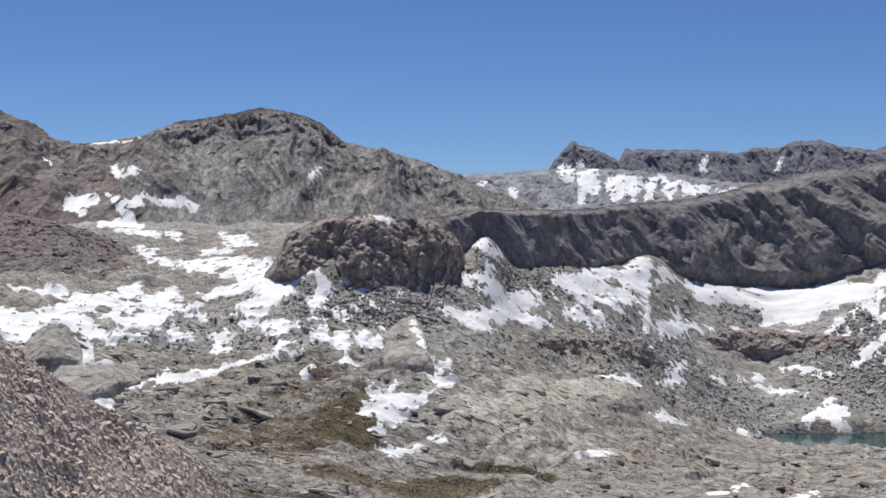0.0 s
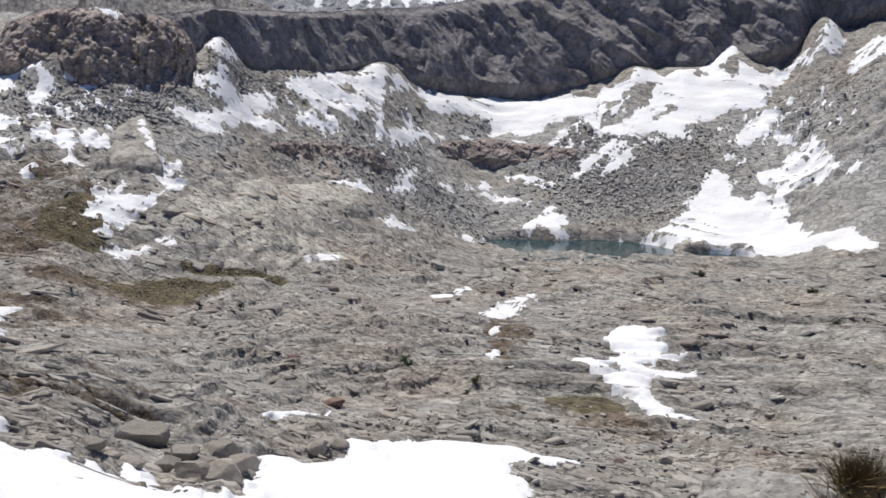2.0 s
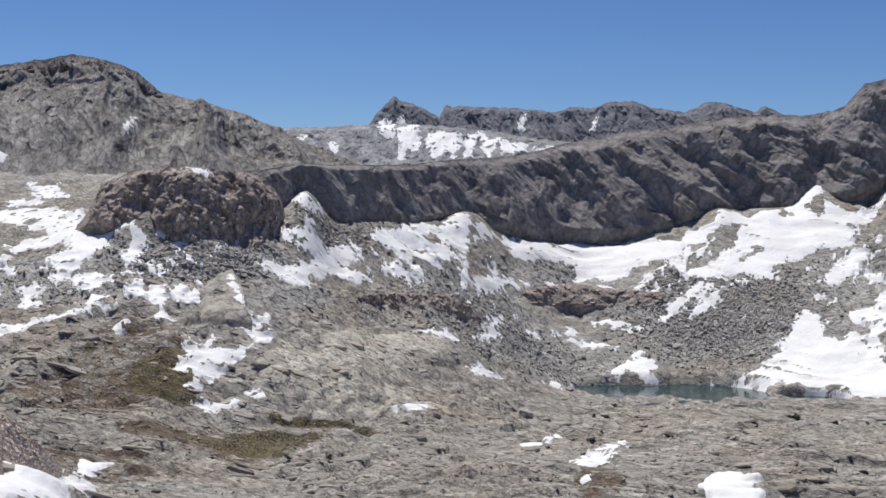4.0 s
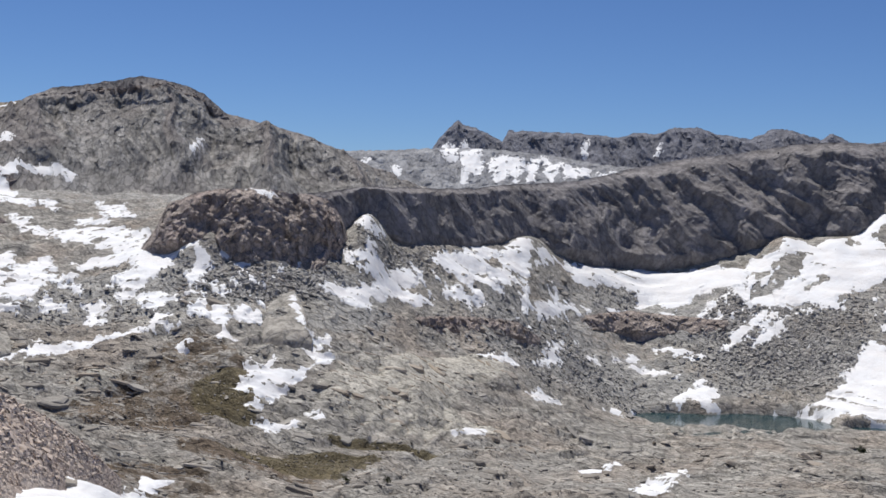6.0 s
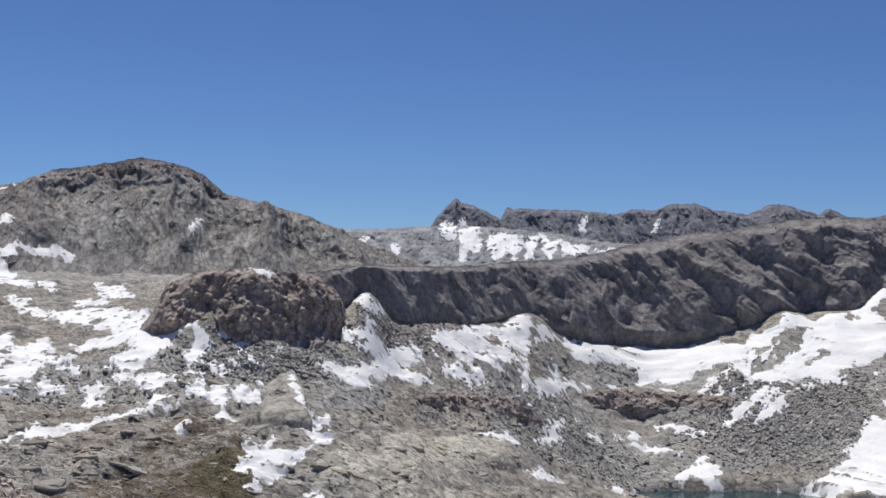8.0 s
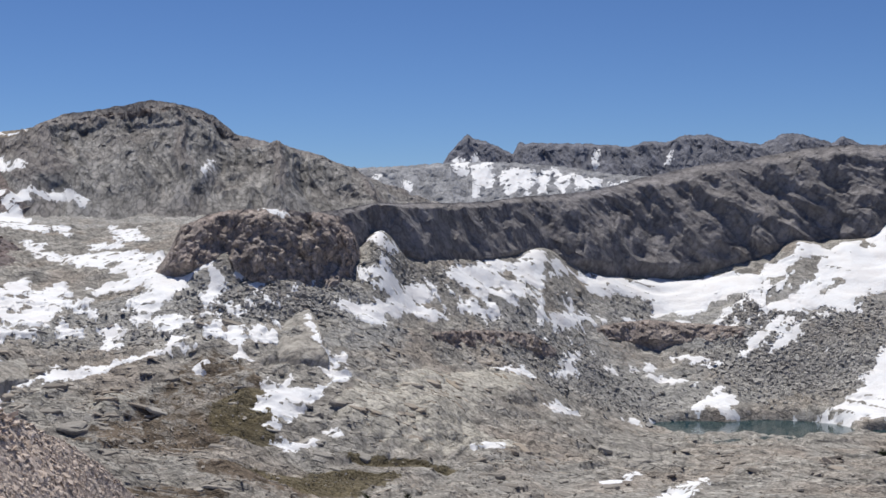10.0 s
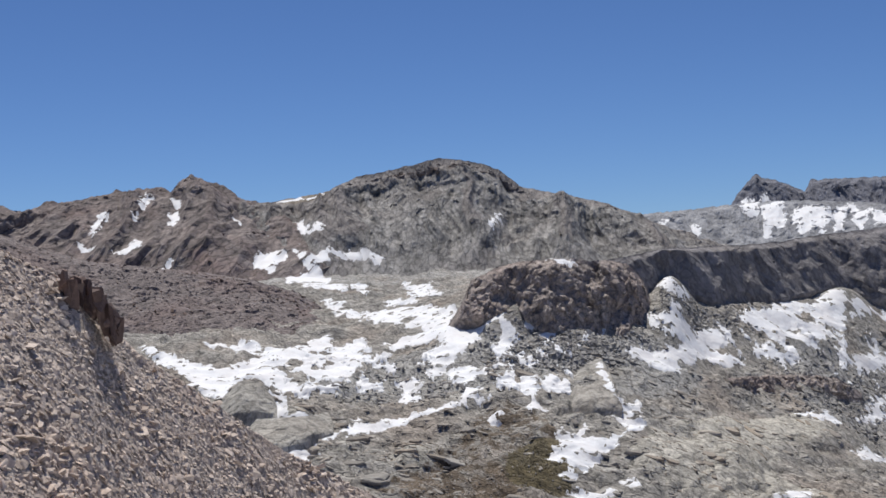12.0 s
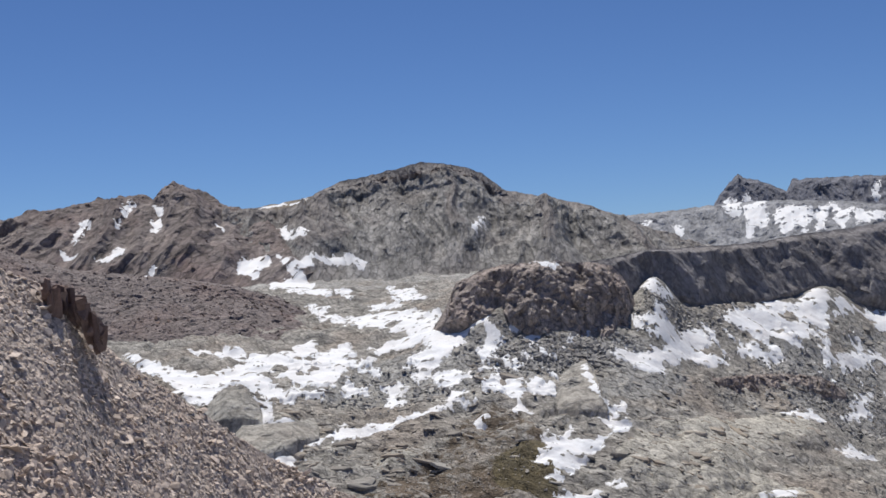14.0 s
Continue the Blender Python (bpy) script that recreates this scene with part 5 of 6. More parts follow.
def slab_field():
    """Fractured granite plates lying along the strike of the slabs: the nearest as pieces of their own, the rest joined."""
    rng = np.random.default_rng(41)
    n = 24000
    b = rng.uniform(-35, 21, n)
    r = np.exp(rng.uniform(math.log(112), math.log(690), n))
    x, y = plan(b, fold(b, r))
    dense = perlin(x / 45, y / 45, 0 * x + 2.5) + 0.5 * perlin(x / 15, y / 15, 0 * x + 1.5)
    ok = clear_of_snow(x, y, -0.4) & (dense > -0.16 + 0.1 * rng.normal(size=n))
    ok &= (r < 540) | (b > -11)
    for b0, r0, db, dr in LAKE:
        ok &= bump_at(b, r, b0, r0, db, dr) < 0.25
    for b0, r0, db, dr, h in MEADOWS:
        ok &= bump_at(b, r, b0, r0, db, dr) < 0.3
    for t in TURF:
        ok &= bump_at(b, r, *t) < 0.4 + 0.3 * rng.uniform(size=n)
    ok &= (r < 385) | (b < -10) | (rng.uniform(size=n) < 0.75)
    x, y, b, r = x[ok], y[ok], b[ok], r[ok]
    n = len(x)
    z = fall(("ground",), x, y)
    h = 1.5
    zx, zy = fall(("ground",), x + h, y) - fall(("ground",), x - h, y), fall(("ground",), x, y + h) - fall(("ground",), x, y - h)
    long = np.clip(rng.lognormal(0, 0.6, n), 0.3, 4.0) * (1.2 + np.minimum(r, 400) / 330)
    wide = long * rng.uniform(0.18, 0.5, n)
    grow = smooth(330, 560, r)
    tall = np.clip(wide * rng.uniform(0.18, 0.42, n), 0.28, 1.3) * (1 + 0.4 * grow)
    head = strike(b) + 0.3 * perlin(x / 120, y / 120, 0 * x + 5) + rng.normal(0, 0.2, n) * (1 + 1.2 * smooth(385, 450, r))
    dip, roll = np.clip(np.arctan(zy / 3), -0.35, 0.35) - 0.05 + rng.normal(0, 0.1, n), np.clip(-np.arctan(zx / 3), -0.3, 0.3) + rng.normal(0, 0.09, n)
    kind = rng.integers(0, len(PLATES), n)
    order = np.argsort(r)
    meshes = [shape_mesh("slab", p, BLOCK_SLAB) for p in PLATES]
    floor = bpy.data.objects["ground"]
    light = sum(bump_at(b, r, *t) for t in PALE) + 0.3 * perlin(x / 40, y / 40, 0 * x) > 0.3
    sets, at = {False: ([], []), True: ([], [])}, {False: 0, True: 0}
    for count, i in enumerate(order):
        m = Matrix.LocRotScale((x[i], y[i], z[i] - tall[i] * (0.22 - 0.12 * grow[i])), Euler((dip[i], roll[i], head[i])), (long[i], wide[i], tall[i]))
        if count < 300:
            ob = new("slab", meshes[kind[i]])
            ob.parent, ob.matrix_world = floor, m
            continue
        v, f = PLATES[kind[i]]
        a = np.array(m)
        cos, tris = sets[bool(light[i])]
        tris.append(f + at[bool(light[i])])
        at[bool(light[i])] += len(v)
        cos.append(v @ a[:3, :3].T + a[:3, 3])
    for pale, name, label, mat in ((False, "slab_plates", "fractured grey granite plates covering the basin floor", BLOCK_SLAB),
                                   (True, "pale_slab_plates", "pale tan granite plates on the rounded slab domes", BLOCK_PALE)):
        cos, tris = sets[pale]
        mesh = bpy.data.meshes.new(name)
        mesh_fill(mesh, np.concatenate(cos), np.concatenate(tris), False)
        mesh.materials.append(mat)
        tagged(new(name, mesh), label, "rock slabs", kind="stuff")


def strew():
    rng = np.random.default_rng(21)
    # scree: lines from the foot to the crest of the slope
    n = 26000
    b = rng.uniform(8.8, 33, n)
    crest = np.interp(b, [8.5, 10.2, 12, 16, 20, 24, 33], [222, 213, 202, 178, 163, 154, 150])
    foot = np.interp(b, [8.5, 10.2, 12, 16, 20, 24, 33], [212, 192, 162, 138, 118, 98, 70])
    r = foot + (crest - foot) * rng.uniform(0, 1.0, n) ** 0.9
    x, y = plan(b, r)
    ok = clear_of_snow(x, y, -0.3)
    x, y, r, b = x[ok], y[ok], r[ok], b[ok]
    size = np.clip(rng.lognormal(math.log(0.5), 0.4, len(x)), 0.24, 1.5) * (0.85 + 0.5 * smooth(0.0, 0.3, perlin(x / 18, y / 18, 0 * x)))
    # the largest blocks between the foot and the middle of the slope are pieces of their own
    apart = np.zeros(len(x), bool)
    apart[np.argsort(-size * ((b > 13) & (b < 29)))[:300]] = True
    meshes = [shape_mesh("block", s, BLOCK_BROWN) for s in SHAPES]
    slope = bpy.data.objects["scree_slope"]
    z = fall(("scree_slope",), x[apart], y[apart])
    for px, py, pz, k in zip(x[apart], y[apart], z, size[apart]):
        ob = new("block", meshes[rng.integers(0, len(meshes))])
        ob.parent = slope
        ob.matrix_world = Matrix.LocRotScale((px, py, pz + 0.1 * k), Euler((rng.normal(0, 0.3), rng.normal(0, 0.3), rng.uniform(0, 6.28))), (1.1 * k, k, 0.65 * k))
    x, y, size = x[~apart], y[~apart], size[~apart]
    rubble("scree_blocks", "loose angular brown-grey blocks covering the scree slope", "scree_slope", x, y, size, BLOCK_BROWN, 22, flat=0.65)
    x, y = spread(13000, 23, (-20, 655, 5.5, 55, 6), (-16, 690, 5, 30, 2), (-28, 700, 3, 50, 0.6))
    size = np.clip(rng.lognormal(math.log(0.95), 0.45, len(x)), 0.5, 3.4)
    ok = clear_of_snow(x, y, 0.8)
    rubble("talus_boulders", "grey boulders of the talus slope above the lake", "ground", x[ok], y[ok], size[ok], BLOCK_GREY, 24)
    x, y = spread(6000, 25, (-9, 600, 5, 60, 2), (2.5, 635, 4.5, 40, 2.5), (-4, 680, 4, 30, 1), (9, 600, 5, 60, 0.6), (-12, 590, 5, 40, 1))
    size = np.clip(rng.lognormal(math.log(0.95), 0.45, len(x)), 0.5, 3.0)
    ok = clear_of_snow(x, y, 0.8)
    rubble("basin_rubble", "grey rubble strewn over the benches below the cliff", "ground", x[ok], y[ok], size[ok], BLOCK_GREY, 26)
    n = 3500
    b, r = rng.uniform(11, 30, n), rng.uniform(770, 890, n)
    x, y = plan(b, fold(b, r))
    rubble("hill_rubble", "dark brown rubble covering the low hill", "low_hill", x, y, np.clip(rng.lognormal(math.log(0.8), 0.5, n), 0.5, 3), HILL_STONE, 30)
    x, y = spread(5000, 27, (-16, 330, 16, 190, 3), (0, 330, 12, 150, 2), (-18, 170, 16, 50, 2.5), (8, 420, 8, 90, 1))
    size = np.clip(rng.lognormal(math.log(0.5), 0.5, len(x)), 0.25, 1.8)
    ok = clear_of_snow(x, y, 0.2)
    rubble("slab_rubble", "small loose stones scattered over the granite slabs", "ground", x[ok], y[ok], size[ok], BLOCK_SLAB, 28)


def crags(name, count, low, high, rise, mat, seed, piece="crag"):
    """Angular crags set into a mountainside, each a piece of its own."""
    ob, rng = bpy.data.objects[name], np.random.default_rng(seed)
    co = np.empty(len(ob.data.vertices) * 3, np.float32)
    ob.data.vertices.foreach_get("co", co)
    co = co.reshape(-1, 3)
    z0, z1 = np.percentile(co[:, 2], 12), co[:, 2].max()
    front = np.where((co[:, 2] > z0 + 0.15 * (z1 - z0)) & (co[:, 2] < z0 + 0.82 * (z1 - z0)))[0]
    front = front[front < len(co) * 0.93]
    meshes = [shape_mesh(piece, (v * np.array([1, 1, rise]), f), mat) for v, f in SHAPES]
    for i in rng.choice(front, count, replace=False):
        k = rng.uniform(low, high)
        o = new(piece, meshes[rng.integers(0, len(meshes))])
        o.parent = ob
        o.matrix_world = Matrix.LocRotScale(co[i] - np.array([0, 0, 0.25 * k]), Euler((rng.normal(0, 0.3), rng.normal(0, 0.3), rng.uniform(0, 6.28))), (k, k * 0.8, k))


def summit_crags(name, columns, rows, b0, b1, count, low, high, rise, mat, seed):
    """Dark upright crags along the crest of a mountain, each a piece of its own."""
    ob, rng = bpy.data.objects[name], np.random.default_rng(seed)
    co = np.empty(len(ob.data.vertices) * 3, np.float32)
    ob.data.vertices.foreach_get("co", co)
    co = co.reshape(-1, 3)
    b, level = np.degrees(np.arctan2(-co[:, 0], co[:, 1])), (np.arange(len(co)) // columns - 1) / (rows - 1)
    spots = np.where((b > b0) & (b < b1) & (level > 0.9) & (level < 0.995))[0]
    meshes = [shape_mesh("crag", (v * np.array([0.8, 1, rise]), f), mat) for v, f in SHAPES]
    for i in rng.choice(spots, count, replace=False):
        k = rng.uniform(low, high)
        o = new("crag", meshes[rng.integers(0, len(meshes))])
        o.parent = ob
        o.matrix_world = Matrix.LocRotScale(co[i] - np.array([0, 0, k * (0.3 if level[i] < 0.96 else 0.42 * rise)]), Euler((rng.normal(0, 0.15), rng.normal(0, 0.2), rng.uniform(0, 6.28))), (k, k, k))


def outcrop():
    """Dark reddish columns standing out of the crest of the scree slope."""
    base = new("columnar_outcrop")
    px, py = plan(23.8, 152)
    base.location = (px, py, 84)
    rng = np.random.default_rng(61)
    meshes = [shape_mesh("column", (v * np.array([0.75, 0.75, 2.6]) + np.array([0.12, 0, 0]) * v[:, 2:3], f), RED) for v, f in SHAPES[:8]]
    for n in range(46):
        b = rng.uniform(22.1, 24.4)
        r = 152 + rng.uniform(-2.0, 1.5)
        x, y = plan(b, r)
        top = np.interp(b, [22.0, 22.6, 23.2, 24.0, 24.4], [88.2, 90.3, 92.3, 93.0, 93.2])
        k = rng.uniform(1.3, 2.4)
        o = new("column", meshes[rng.integers(0, len(meshes))])
        o.parent = base
        o.matrix_parent_inverse = base.matrix_basis.inverted()
        o.matrix_basis = Matrix.LocRotScale((x, y, top - rng.uniform(0.4, 2.2) - 0.8 * k), Euler((rng.normal(0, 0.1), rng.normal(0.12, 0.1), rng.uniform(0, 6.28))), (k, k, k * rng.uniform(0.9, 1.4)))
    tagged(base, "dark reddish-brown columnar rock outcrop on the scree crest", "rock outcrop")


RED = stone("red_brown_stone", (0.28, 0.20, 0.17), (0.14, 0.10, 0.088))


def remnants(label, b0, b1, r0, r1, keep_of, seed, stretch=1.0, size=9.0):
    """Countless small snow remnants between rocks, joined into one sheet."""
    b, r = np.arange(b0, b1, 0.06), np.arange(r0, r1, 0.8)
    bb, rr = np.meshgrid(b, r)
    x, y = plan(bb, fold(bb, rr))
    edge = smooth(0, 0.3, (bb - b0) / (b1 - b0)) * smooth(0, 0.3, (b1 - bb) / (b1 - b0)) * smooth(0, 0.25, (rr - r0) / (r1 - r0)) * smooth(0, 0.25, (r1 - rr) / (r1 - r0))
    d = (fractal((x + stretch * y) / size, (y - stretch * x) / (size * 2.2), 0 * x + seed, 5, 0.65) - keep_of - 0.5 * (1 - edge)) * 14
    keep = d > -0.6
    z = np.full(x.shape, -1e3)
    z[keep] = fall(("ground",), x[keep], y[keep])
    top = z + np.clip(d, -0.6, 1.2) * 0.6
    rows, cols = x.shape
    i = (np.arange(rows - 1)[:, None] * cols + np.arange(cols - 1)[None]).ravel()
    quads = np.stack([i, i + 1, i + cols + 1, i + cols], -1)
    quads = quads[(keep & (z > -900)).ravel()[quads].all(1)]
    used, back = np.unique(quads, return_inverse=True)
    mesh = bpy.data.meshes.new("snow_remnants")
    mesh_fill(mesh, np.stack([x.ravel(), y.ravel(), top.ravel()], -1)[used], back.reshape(-1, 4), True)
    mesh.materials.append(SNOW)
    tagged(new("snow_remnants", mesh), label, "snow", kind="stuff")


remnants("small broken snow remnants between grey rubble below the knob", 1.5, 7.0, 540, 660, 0.08, 3.0, 0.3)
remnants("broken snow streaks on the dark talus above the lake", -21.5, -14.5, 650, 725, 0.14, 7.0, -0.6)
remnants("small snow remnants on the talus beside the cliff", -29.5, -22, 640, 740, 0.17, 11.0, -0.6)
remnants("small snow remnants on the benches below the cliff", -13, -2, 600, 690, 0.19, 15.0, 0.3)
remnants("scattered snow remnants on grey slabs", 7.5, 17, 560, 720, 0.16, 19.0, 0.2)
crags("rocky_knoll", 60, 1, 2.6, 1.2, BLOCK_DARK, 71, "block")
crags("dark_cliff", 90, 1.2, 3.5, 1.6, BLOCK_DARK, 72, "block")
crags("grey_mountain", 50, 3, 7, 1.0, CRAG_GREY, 73)
crags("left_ridge", 50, 3, 7, 1.1, CRAG_BROWN, 74)
summit_crags("grey_mountain", 560, 240, 4.2, 12.4, 150, 5, 13, 1.5, CRAG_TOP, 83)
summit_crags("grey_mountain", 560, 240, -1.0, 4.2, 45, 4, 9, 1.3, CRAG_TOP, 84)
summit_crags("left_ridge", 520, 200, 13.5, 29, 110, 4, 9, 1.6, CRAG_BROWN, 85)
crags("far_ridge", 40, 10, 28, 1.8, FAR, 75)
ledge = massif(
    "rock_ledge",
    drawn_in([(-10.2, 650, 30), (-11, 659, 35), (-12.5, 664, 37.5), (-13.4, 668, 38.5), (-15.9, 669, 36.5), (-17.6, 667, 36), (-18.4, 664, 30)]),
    drawn_in([(-10.2, 648, 26), (-12.5, 655, 27), (-15.9, 659, 26), (-18.4, 660, 26)]), KNOB, 150, 26, 0.7, (14, 3), (5, 1.4), 0.6, back=18, drop=9, shade=False, ends=0.1)
tagged(ledge, "dark broken rock ledge below the snow rim", "rock ledge")
ledge = massif(
    "rock_ledge",
    drawn_in([(-3.2, 590, 31), (-4.2, 598, 38), (-5.6, 600, 38.5), (-7.2, 603, 38), (-8.6, 603, 37), (-9.6, 600, 30)]),
    drawn_in([(-3.2, 588, 28), (-5.6, 590, 31), (-8.6, 593, 29), (-9.6, 597, 27)]), KNOB, 130, 24, 0.7, (12, 3), (5, 1.8), 0.6, back=20, drop=8, shade=False, ends=0.1)
tagged(ledge, "grey-brown stepped rock ledge across the bench", "rock ledge")
slab_field()
strew()
outcrop()


# ---- single rocks and plants ----
def part(name, bm, mat, parent, label=""):
    """Links a bmesh as one mesh object under a thing."""
    mesh = bpy.data.meshes.new(name)
    bm.to_mesh(mesh)
    bm.free()
    mesh.materials.append(mat)
    ob = new(name, mesh)
    ob.parent = parent
    return tagged(ob, label) if label else ob


def boulder(name, label, bearing, distance, size, mat, seed, rough=0.16, sink=0.25, surface="ground", blocky=0.5):
    """A worn boulder: a rounded block cut by flat faces and roughened."""
    bm = bmesh.new()
    bmesh.ops.create_icosphere(bm, subdivisions=4, radius=0.5)
    rng = np.random.default_rng(seed)
    co = np.array([v.co[:] for v in bm.verts])
    for _ in range(14):
        n = rng.normal(size=3)
        n /= np.linalg.norm(n)
        limit = rng.uniform(0.26, 0.42)
        over = np.maximum(co @ n - limit, 0)
        co -= over[:, None] * n * min(1.0, blocky * 1.15)
    o = rng.uniform(0, 50)
    out = fractal(co[:, 0] * 3 + o, co[:, 1] * 3, co[:, 2] * 3, 5, 0.55) * rough
    co *= (1 + out)[:, None]
    co = co * np.array(size)
    for v, c in zip(bm.verts, co):
        v.co = c
    mesh = bpy.data.meshes.new(name)
    bm.to_mesh(mesh)
    bm.free()
    mesh.materials.append(mat)
    x, y = plan(bearing, fold(bearing, distance))
    z = fall((surface,), np.array([x]), np.array([y]))[0]
    ob = new(name, mesh)
    ob.matrix_world = pose(float(x), float(y), float(z) + size[2] * (0.5 - sink), 0, 0, rng.uniform(-25, 25))
    return tagged(ob, label, "boulder", "boulders on the slabs")


def lichen_rock():
    m, t, b = shader("lichen_granite")
    p = coords(t)
    c = blend(t, ramp(t, grain(t, p, 1.4, 8, 0.7, 0.4), [(0.38, 0.0), (0.6, 1.0)]), (0.22, 0.205, 0.19), (0.47, 0.45, 0.41))
    spots = node(t, "ShaderNodeTexVoronoi", Scale=2.4)
    t.links.new(p, spots.inputs["Vector"])
    c = blend(t, ramp(t, spots.outputs["Distance"], [(0.16, 0.7), (0.24, 0.0)]), c, (0.085, 0.08, 0.075))
    t.links.new(c, b.inputs["Base Color"])
    relief(t, b, grain(t, p, 2.5, 8, 0.7), 0.8, 0.25)
    return m


LICHEN = lichen_rock()
boulder("boulder", "large pale granite boulder spotted with dark lichen", -26.6, 46, (6.4, 4.6, 4.2), LICHEN, 5, 0.22, 0.42)
boulder("boulder", "grey granite boulder beside dry tussock grass", -29.0, 41, (2.2, 1.6, 1.3), LICHEN, 6, 0.2, 0.4)
# broken rocks standing out of the near snowfield
for k, (b, r, s) in enumerate(((0.0, 134, 3.6), (-1.2, 130, 4.6), (-2.4, 129, 4.4), (-3.1, 135, 3.6), (-0.7, 137, 3.4), (-2.2, 142, 5.0), (-2.0, 121, 3.0), (-3.6, 146, 3.0), (1.7, 127, 3.4), (2.6, 127, 2.4),
                               (3.4, 126, 2.6), (-6.6, 160, 3.0), (-7.5, 162, 2.6), (1.2, 145, 5.4), (-1.6, 136, 3.0))):
    boulder("boulder", "brown-grey broken boulder at the edge of a snowfield", b, r, (s * 1.25, s * 0.9, s * 0.75), BLOCK_SLAB, 100 + k, 0.08, 0.3, blocky=0.9)
for k, (b, r, s) in enumerate(((-7.3, 209, 3.0), (-9.5, 166, 1.0), (-5.4, 236, 2.6), (-14.6, 133, 0.9), (-11.8, 152, 1.3), (-22.4, 162, 2.2), (-20.4, 158, 1.6), (15.0, 158, 2.2), (18.6, 140, 2.0))):
    boulder("boulder", "reddish-brown weathered boulder lying on slabs", b, r, (s * 1.3, s * 0.9, s * 0.7), BLOCK_SLAB if k % 2 else RED, 120 + k, 0.1, 0.25, surface="scree_slope" if b > 10 else "ground", blocky=0.7)


def leaf_material(name, light, dark):
    m, t, b = shader(name, 0.7)
    g = t.nodes.new("ShaderNodeNewGeometry")
    t.links.new(ramp(t, g.outputs["Random Per Island"], [(0.0, dark), (1.0, light)]), b.inputs["Base Color"])
    return m


NEEDLES = leaf_material("pine_needles", (0.075, 0.095, 0.04), (0.03, 0.042, 0.02))
BARK = leaf_material("grey_bark", (0.19, 0.16, 0.13), (0.13, 0.11, 0.09))
TUSSOCK = leaf_material("dry_tussock_blades", (0.24, 0.17, 0.07), (0.10, 0.075, 0.035))
TURF_BLADES = leaf_material("olive_turf_blades", (0.24, 0.195, 0.10), (0.13, 0.11, 0.06))


def dwarf_pine(seed):
    """A wind-clipped pine: bent trunk, limbs, and a crown of many small needle clumps."""
    rng = random.Random(seed)
    tree = new("dwarf_pine")
    bm = bmesh.new()
    limbs = [((0, 0, -0.15), (rng.uniform(-0.15, 0.15), 0.05, 0.9), 0.07)]
    for k in range(6):
        a, z = 6.28 * k / 6 + rng.uniform(-0.4, 0.4), rng.uniform(0.25, 0.7)
        limbs.append(((0, 0, z), (0.55 * math.cos(a), 0.55 * math.sin(a), z + rng.uniform(0.05, 0.35)), 0.03))
    for p, q, w in limbs:
        p, q = Vector(p), Vector(q)
        m = Matrix.Translation((p + q) / 2) @ (q - p).to_track_quat("Z", "Y").to_matrix().to_4x4()
        bmesh.ops.create_cone(bm, cap_ends=True, segments=6, radius1=w, radius2=w * 0.4, depth=(q - p).length, matrix=m)
    part("trunk", bm, BARK, tree)
    bm = bmesh.new()
    for k in range(260):
        p, q, w = limbs[rng.randrange(len(limbs))]
        c = Vector(p).lerp(Vector(q), rng.uniform(0.35, 1.1)) + Vector((rng.gauss(0, 0.14), rng.gauss(0, 0.14), rng.gauss(0.06, 0.12)))
        for _ in range(2):
            d = Vector((rng.gauss(0, 1), rng.gauss(0, 1), rng.gauss(0.4, 0.7))).normalized() * rng.uniform(0.12, 0.24)
            s = d.orthogonal().normalized() * 0.05
            bm.faces.new([bm.verts.new(c - s), bm.verts.new(c + s), bm.verts.new(c + d)])
    part("crown", bm, NEEDLES, tree)
    return tagged(tree, "low dark green wind-clipped pine on bare slabs", "dwarf pine", "dwarf pines on the slabs")


first = dwarf_pine(1)
SPOTS = [(-13.71, 219.8, 1.5), (-10.41, 237.3, 1.6), (-10.6, 229, 1.2), (-23.34, 497.5, 2.6), (-3.01, 335.5, 1.8), (-1.2, 340.1, 1.4), (-28.1, 450.8, 2.8), (-29.21, 338.2, 2.0), (-13.3, 215, 1.0)]
for k, (b, r, s) in enumerate(SPOTS):
    x, y = plan(b, fold(b, r))
    z = fall(("ground",), np.array([x]), np.array([y]))[0]
    m = Matrix.LocRotScale((x, y, z), Euler((0, 0, 0.9 * k)), (s, s, s))
    if k:
        first.scale = (s, s, s)
        copy_thing(first, Matrix.LocRotScale((x, y, z), Euler((0, 0, 0.9 * k)), None))
x, y = plan(SPOTS[0][0], SPOTS[0][1])
first.scale = (1.5, 1.5, 1.5)
first.location = (x, y, fall(("ground",), np.array([x]), np.array([y]))[0])


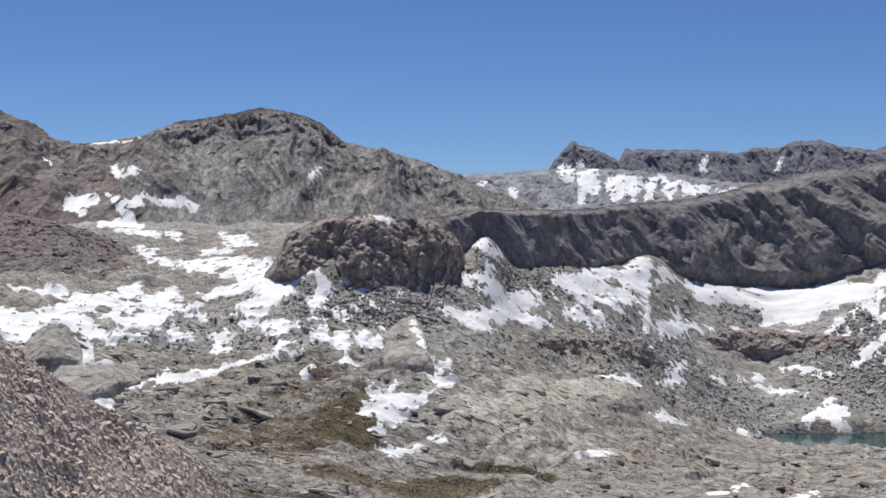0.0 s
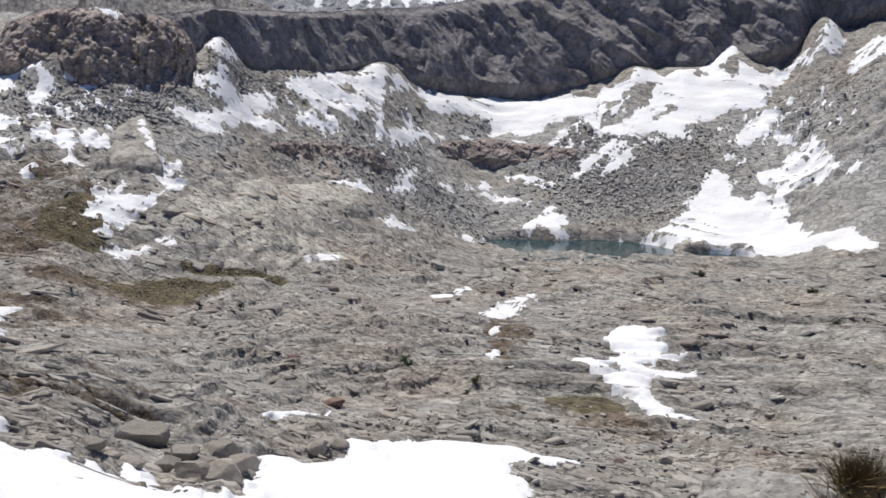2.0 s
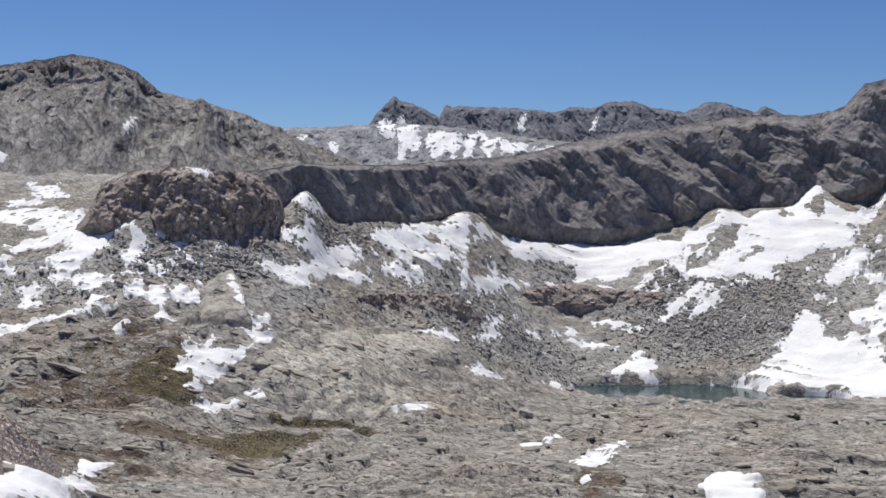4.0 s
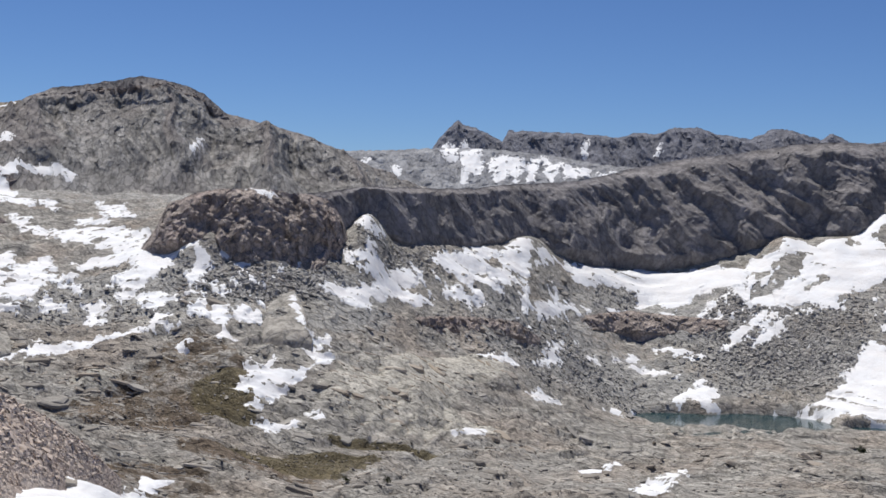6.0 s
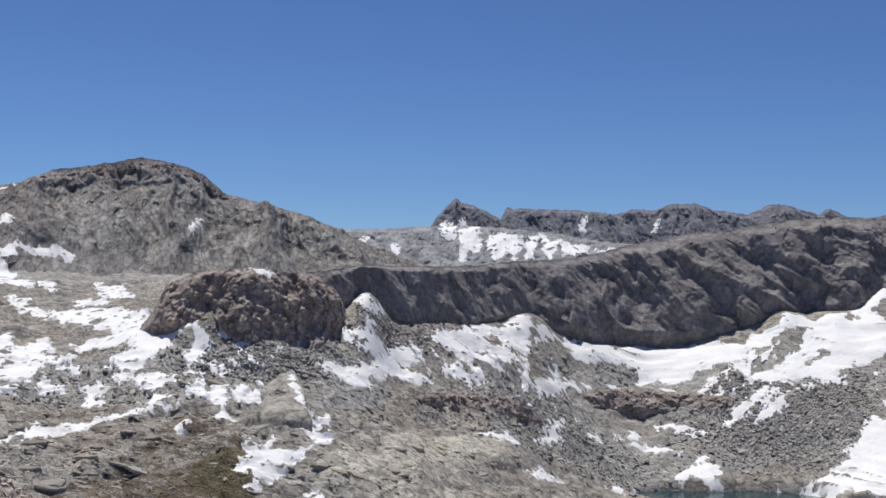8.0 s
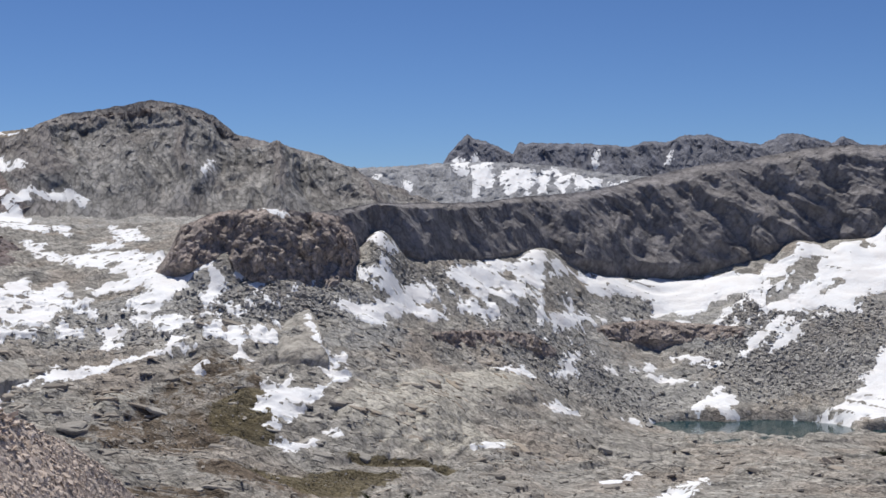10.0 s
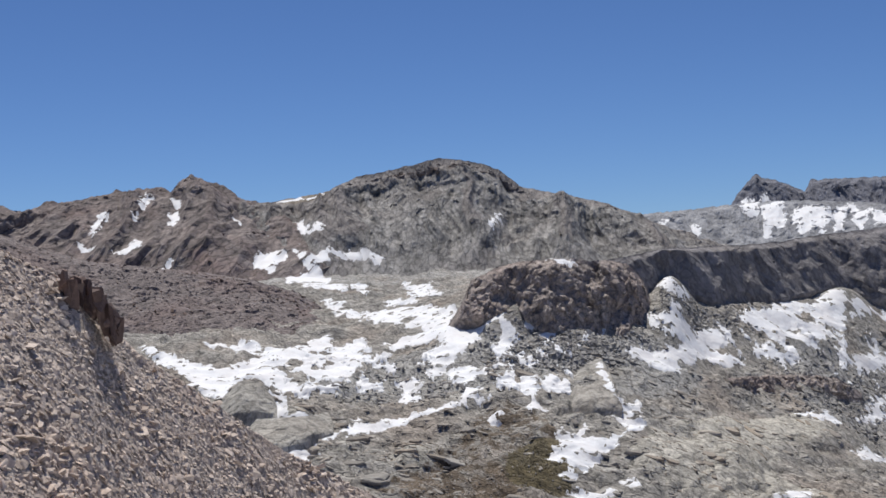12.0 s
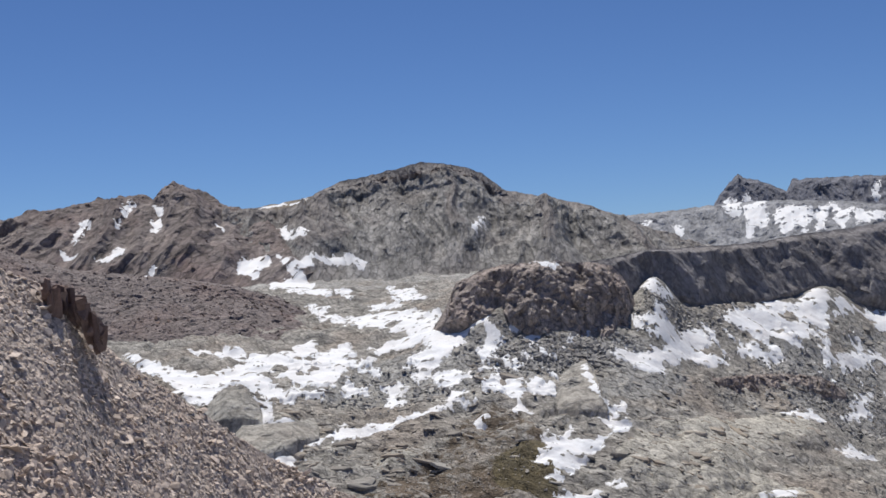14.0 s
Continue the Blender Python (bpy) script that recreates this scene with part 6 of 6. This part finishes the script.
def tussock(bearing, distance, size, seed):
    """A clump of dry brown grass: many bent blades out of a low crown."""
    rng = random.Random(seed)
    x, y = plan(bearing, distance)
    clump = new("tussock")
    clump.location = (x, y, fall(("ground",), np.array([x]), np.array([y]))[0])
    bm = bmesh.new()
    for _ in range(420):
        a, lean, h = rng.uniform(0, 6.28), abs(rng.gauss(0, 0.45)), size * rng.uniform(0.5, 1.0)
        base = Vector((rng.gauss(0, 0.22), rng.gauss(0, 0.22), -0.05)) * size
        way = Vector((math.cos(a) * math.sin(lean), math.sin(a) * math.sin(lean), math.cos(lean)))
        side = way.orthogonal().normalized() * size * 0.012
        mid = base + way * h * 0.55
        tip = base + way * h + Vector((math.cos(a), math.sin(a), -0.5)) * h * 0.25 * lean
        v = [bm.verts.new(q) for q in (base - side, base + side, mid + side, mid - side, tip)]
        bm.faces.new(v[:4])
        bm.faces.new((v[3], v[2], v[4]))
    part("grass_tuft", bm, TUSSOCK, clump)
    bm = bmesh.new()
    bmesh.ops.create_icosphere(bm, subdivisions=2, radius=0.3 * size, matrix=Matrix.Diagonal((1, 1, 0.5, 1)))
    part("root_crown", bm, BARK, clump)
    tagged(clump, "clump of dry brown tussock grass near a boulder", "grass clump", "tussocks beside the boulder")


for k, (b, r, s) in enumerate(((-30.6, 42, 1.7), (-30.0, 41, 1.4), (-31.2, 43, 1.9), (-29.7, 46, 1.0), (-31.0, 40, 1.3), (-30.3, 39, 1.1), (-28.9, 52, 1.0), (-31.9, 42, 1.6))):
    tussock(b, r, s, 200 + k)


def turf():
    """Short olive turf in the damp hollows: blades too many to count."""
    rng = np.random.default_rng(91)
    n = 16000
    t = np.array(TURF)[rng.integers(0, len(TURF), n)]
    b, r = t[:, 0] + rng.normal(0, 0.6, n) * t[:, 2], t[:, 1] + rng.normal(0, 0.6, n) * t[:, 3]
    x, y = plan(b, fold(b, r))
    ok = (perlin(x / 14, y / 14, 0 * x + 3) > -0.4) & clear_of_snow(x, y)
    x, y = x[ok], y[ok]
    z = fall(("ground",), x, y)
    a, h = rng.uniform(0, 6.28, len(x)), rng.uniform(0.07, 0.2, len(x))
    c, s = np.cos(a) * h * 1.3, np.sin(a) * h * 1.3
    co = np.stack([np.stack([x - c, y - s, z - 0.05], -1), np.stack([x + c, y + s, z - 0.05], -1), np.stack([x + 0.3 * s, y - 0.3 * c, z + h], -1)], 1).reshape(-1, 3)
    mesh = bpy.data.meshes.new("turf")
    mesh_fill(mesh, co, np.arange(len(co)).reshape(-1, 3), False)
    mesh.materials.append(TURF_BLADES)
    tagged(new("turf", mesh), "short olive-brown turf in the damp hollows", "turf", kind="stuff")


turf()
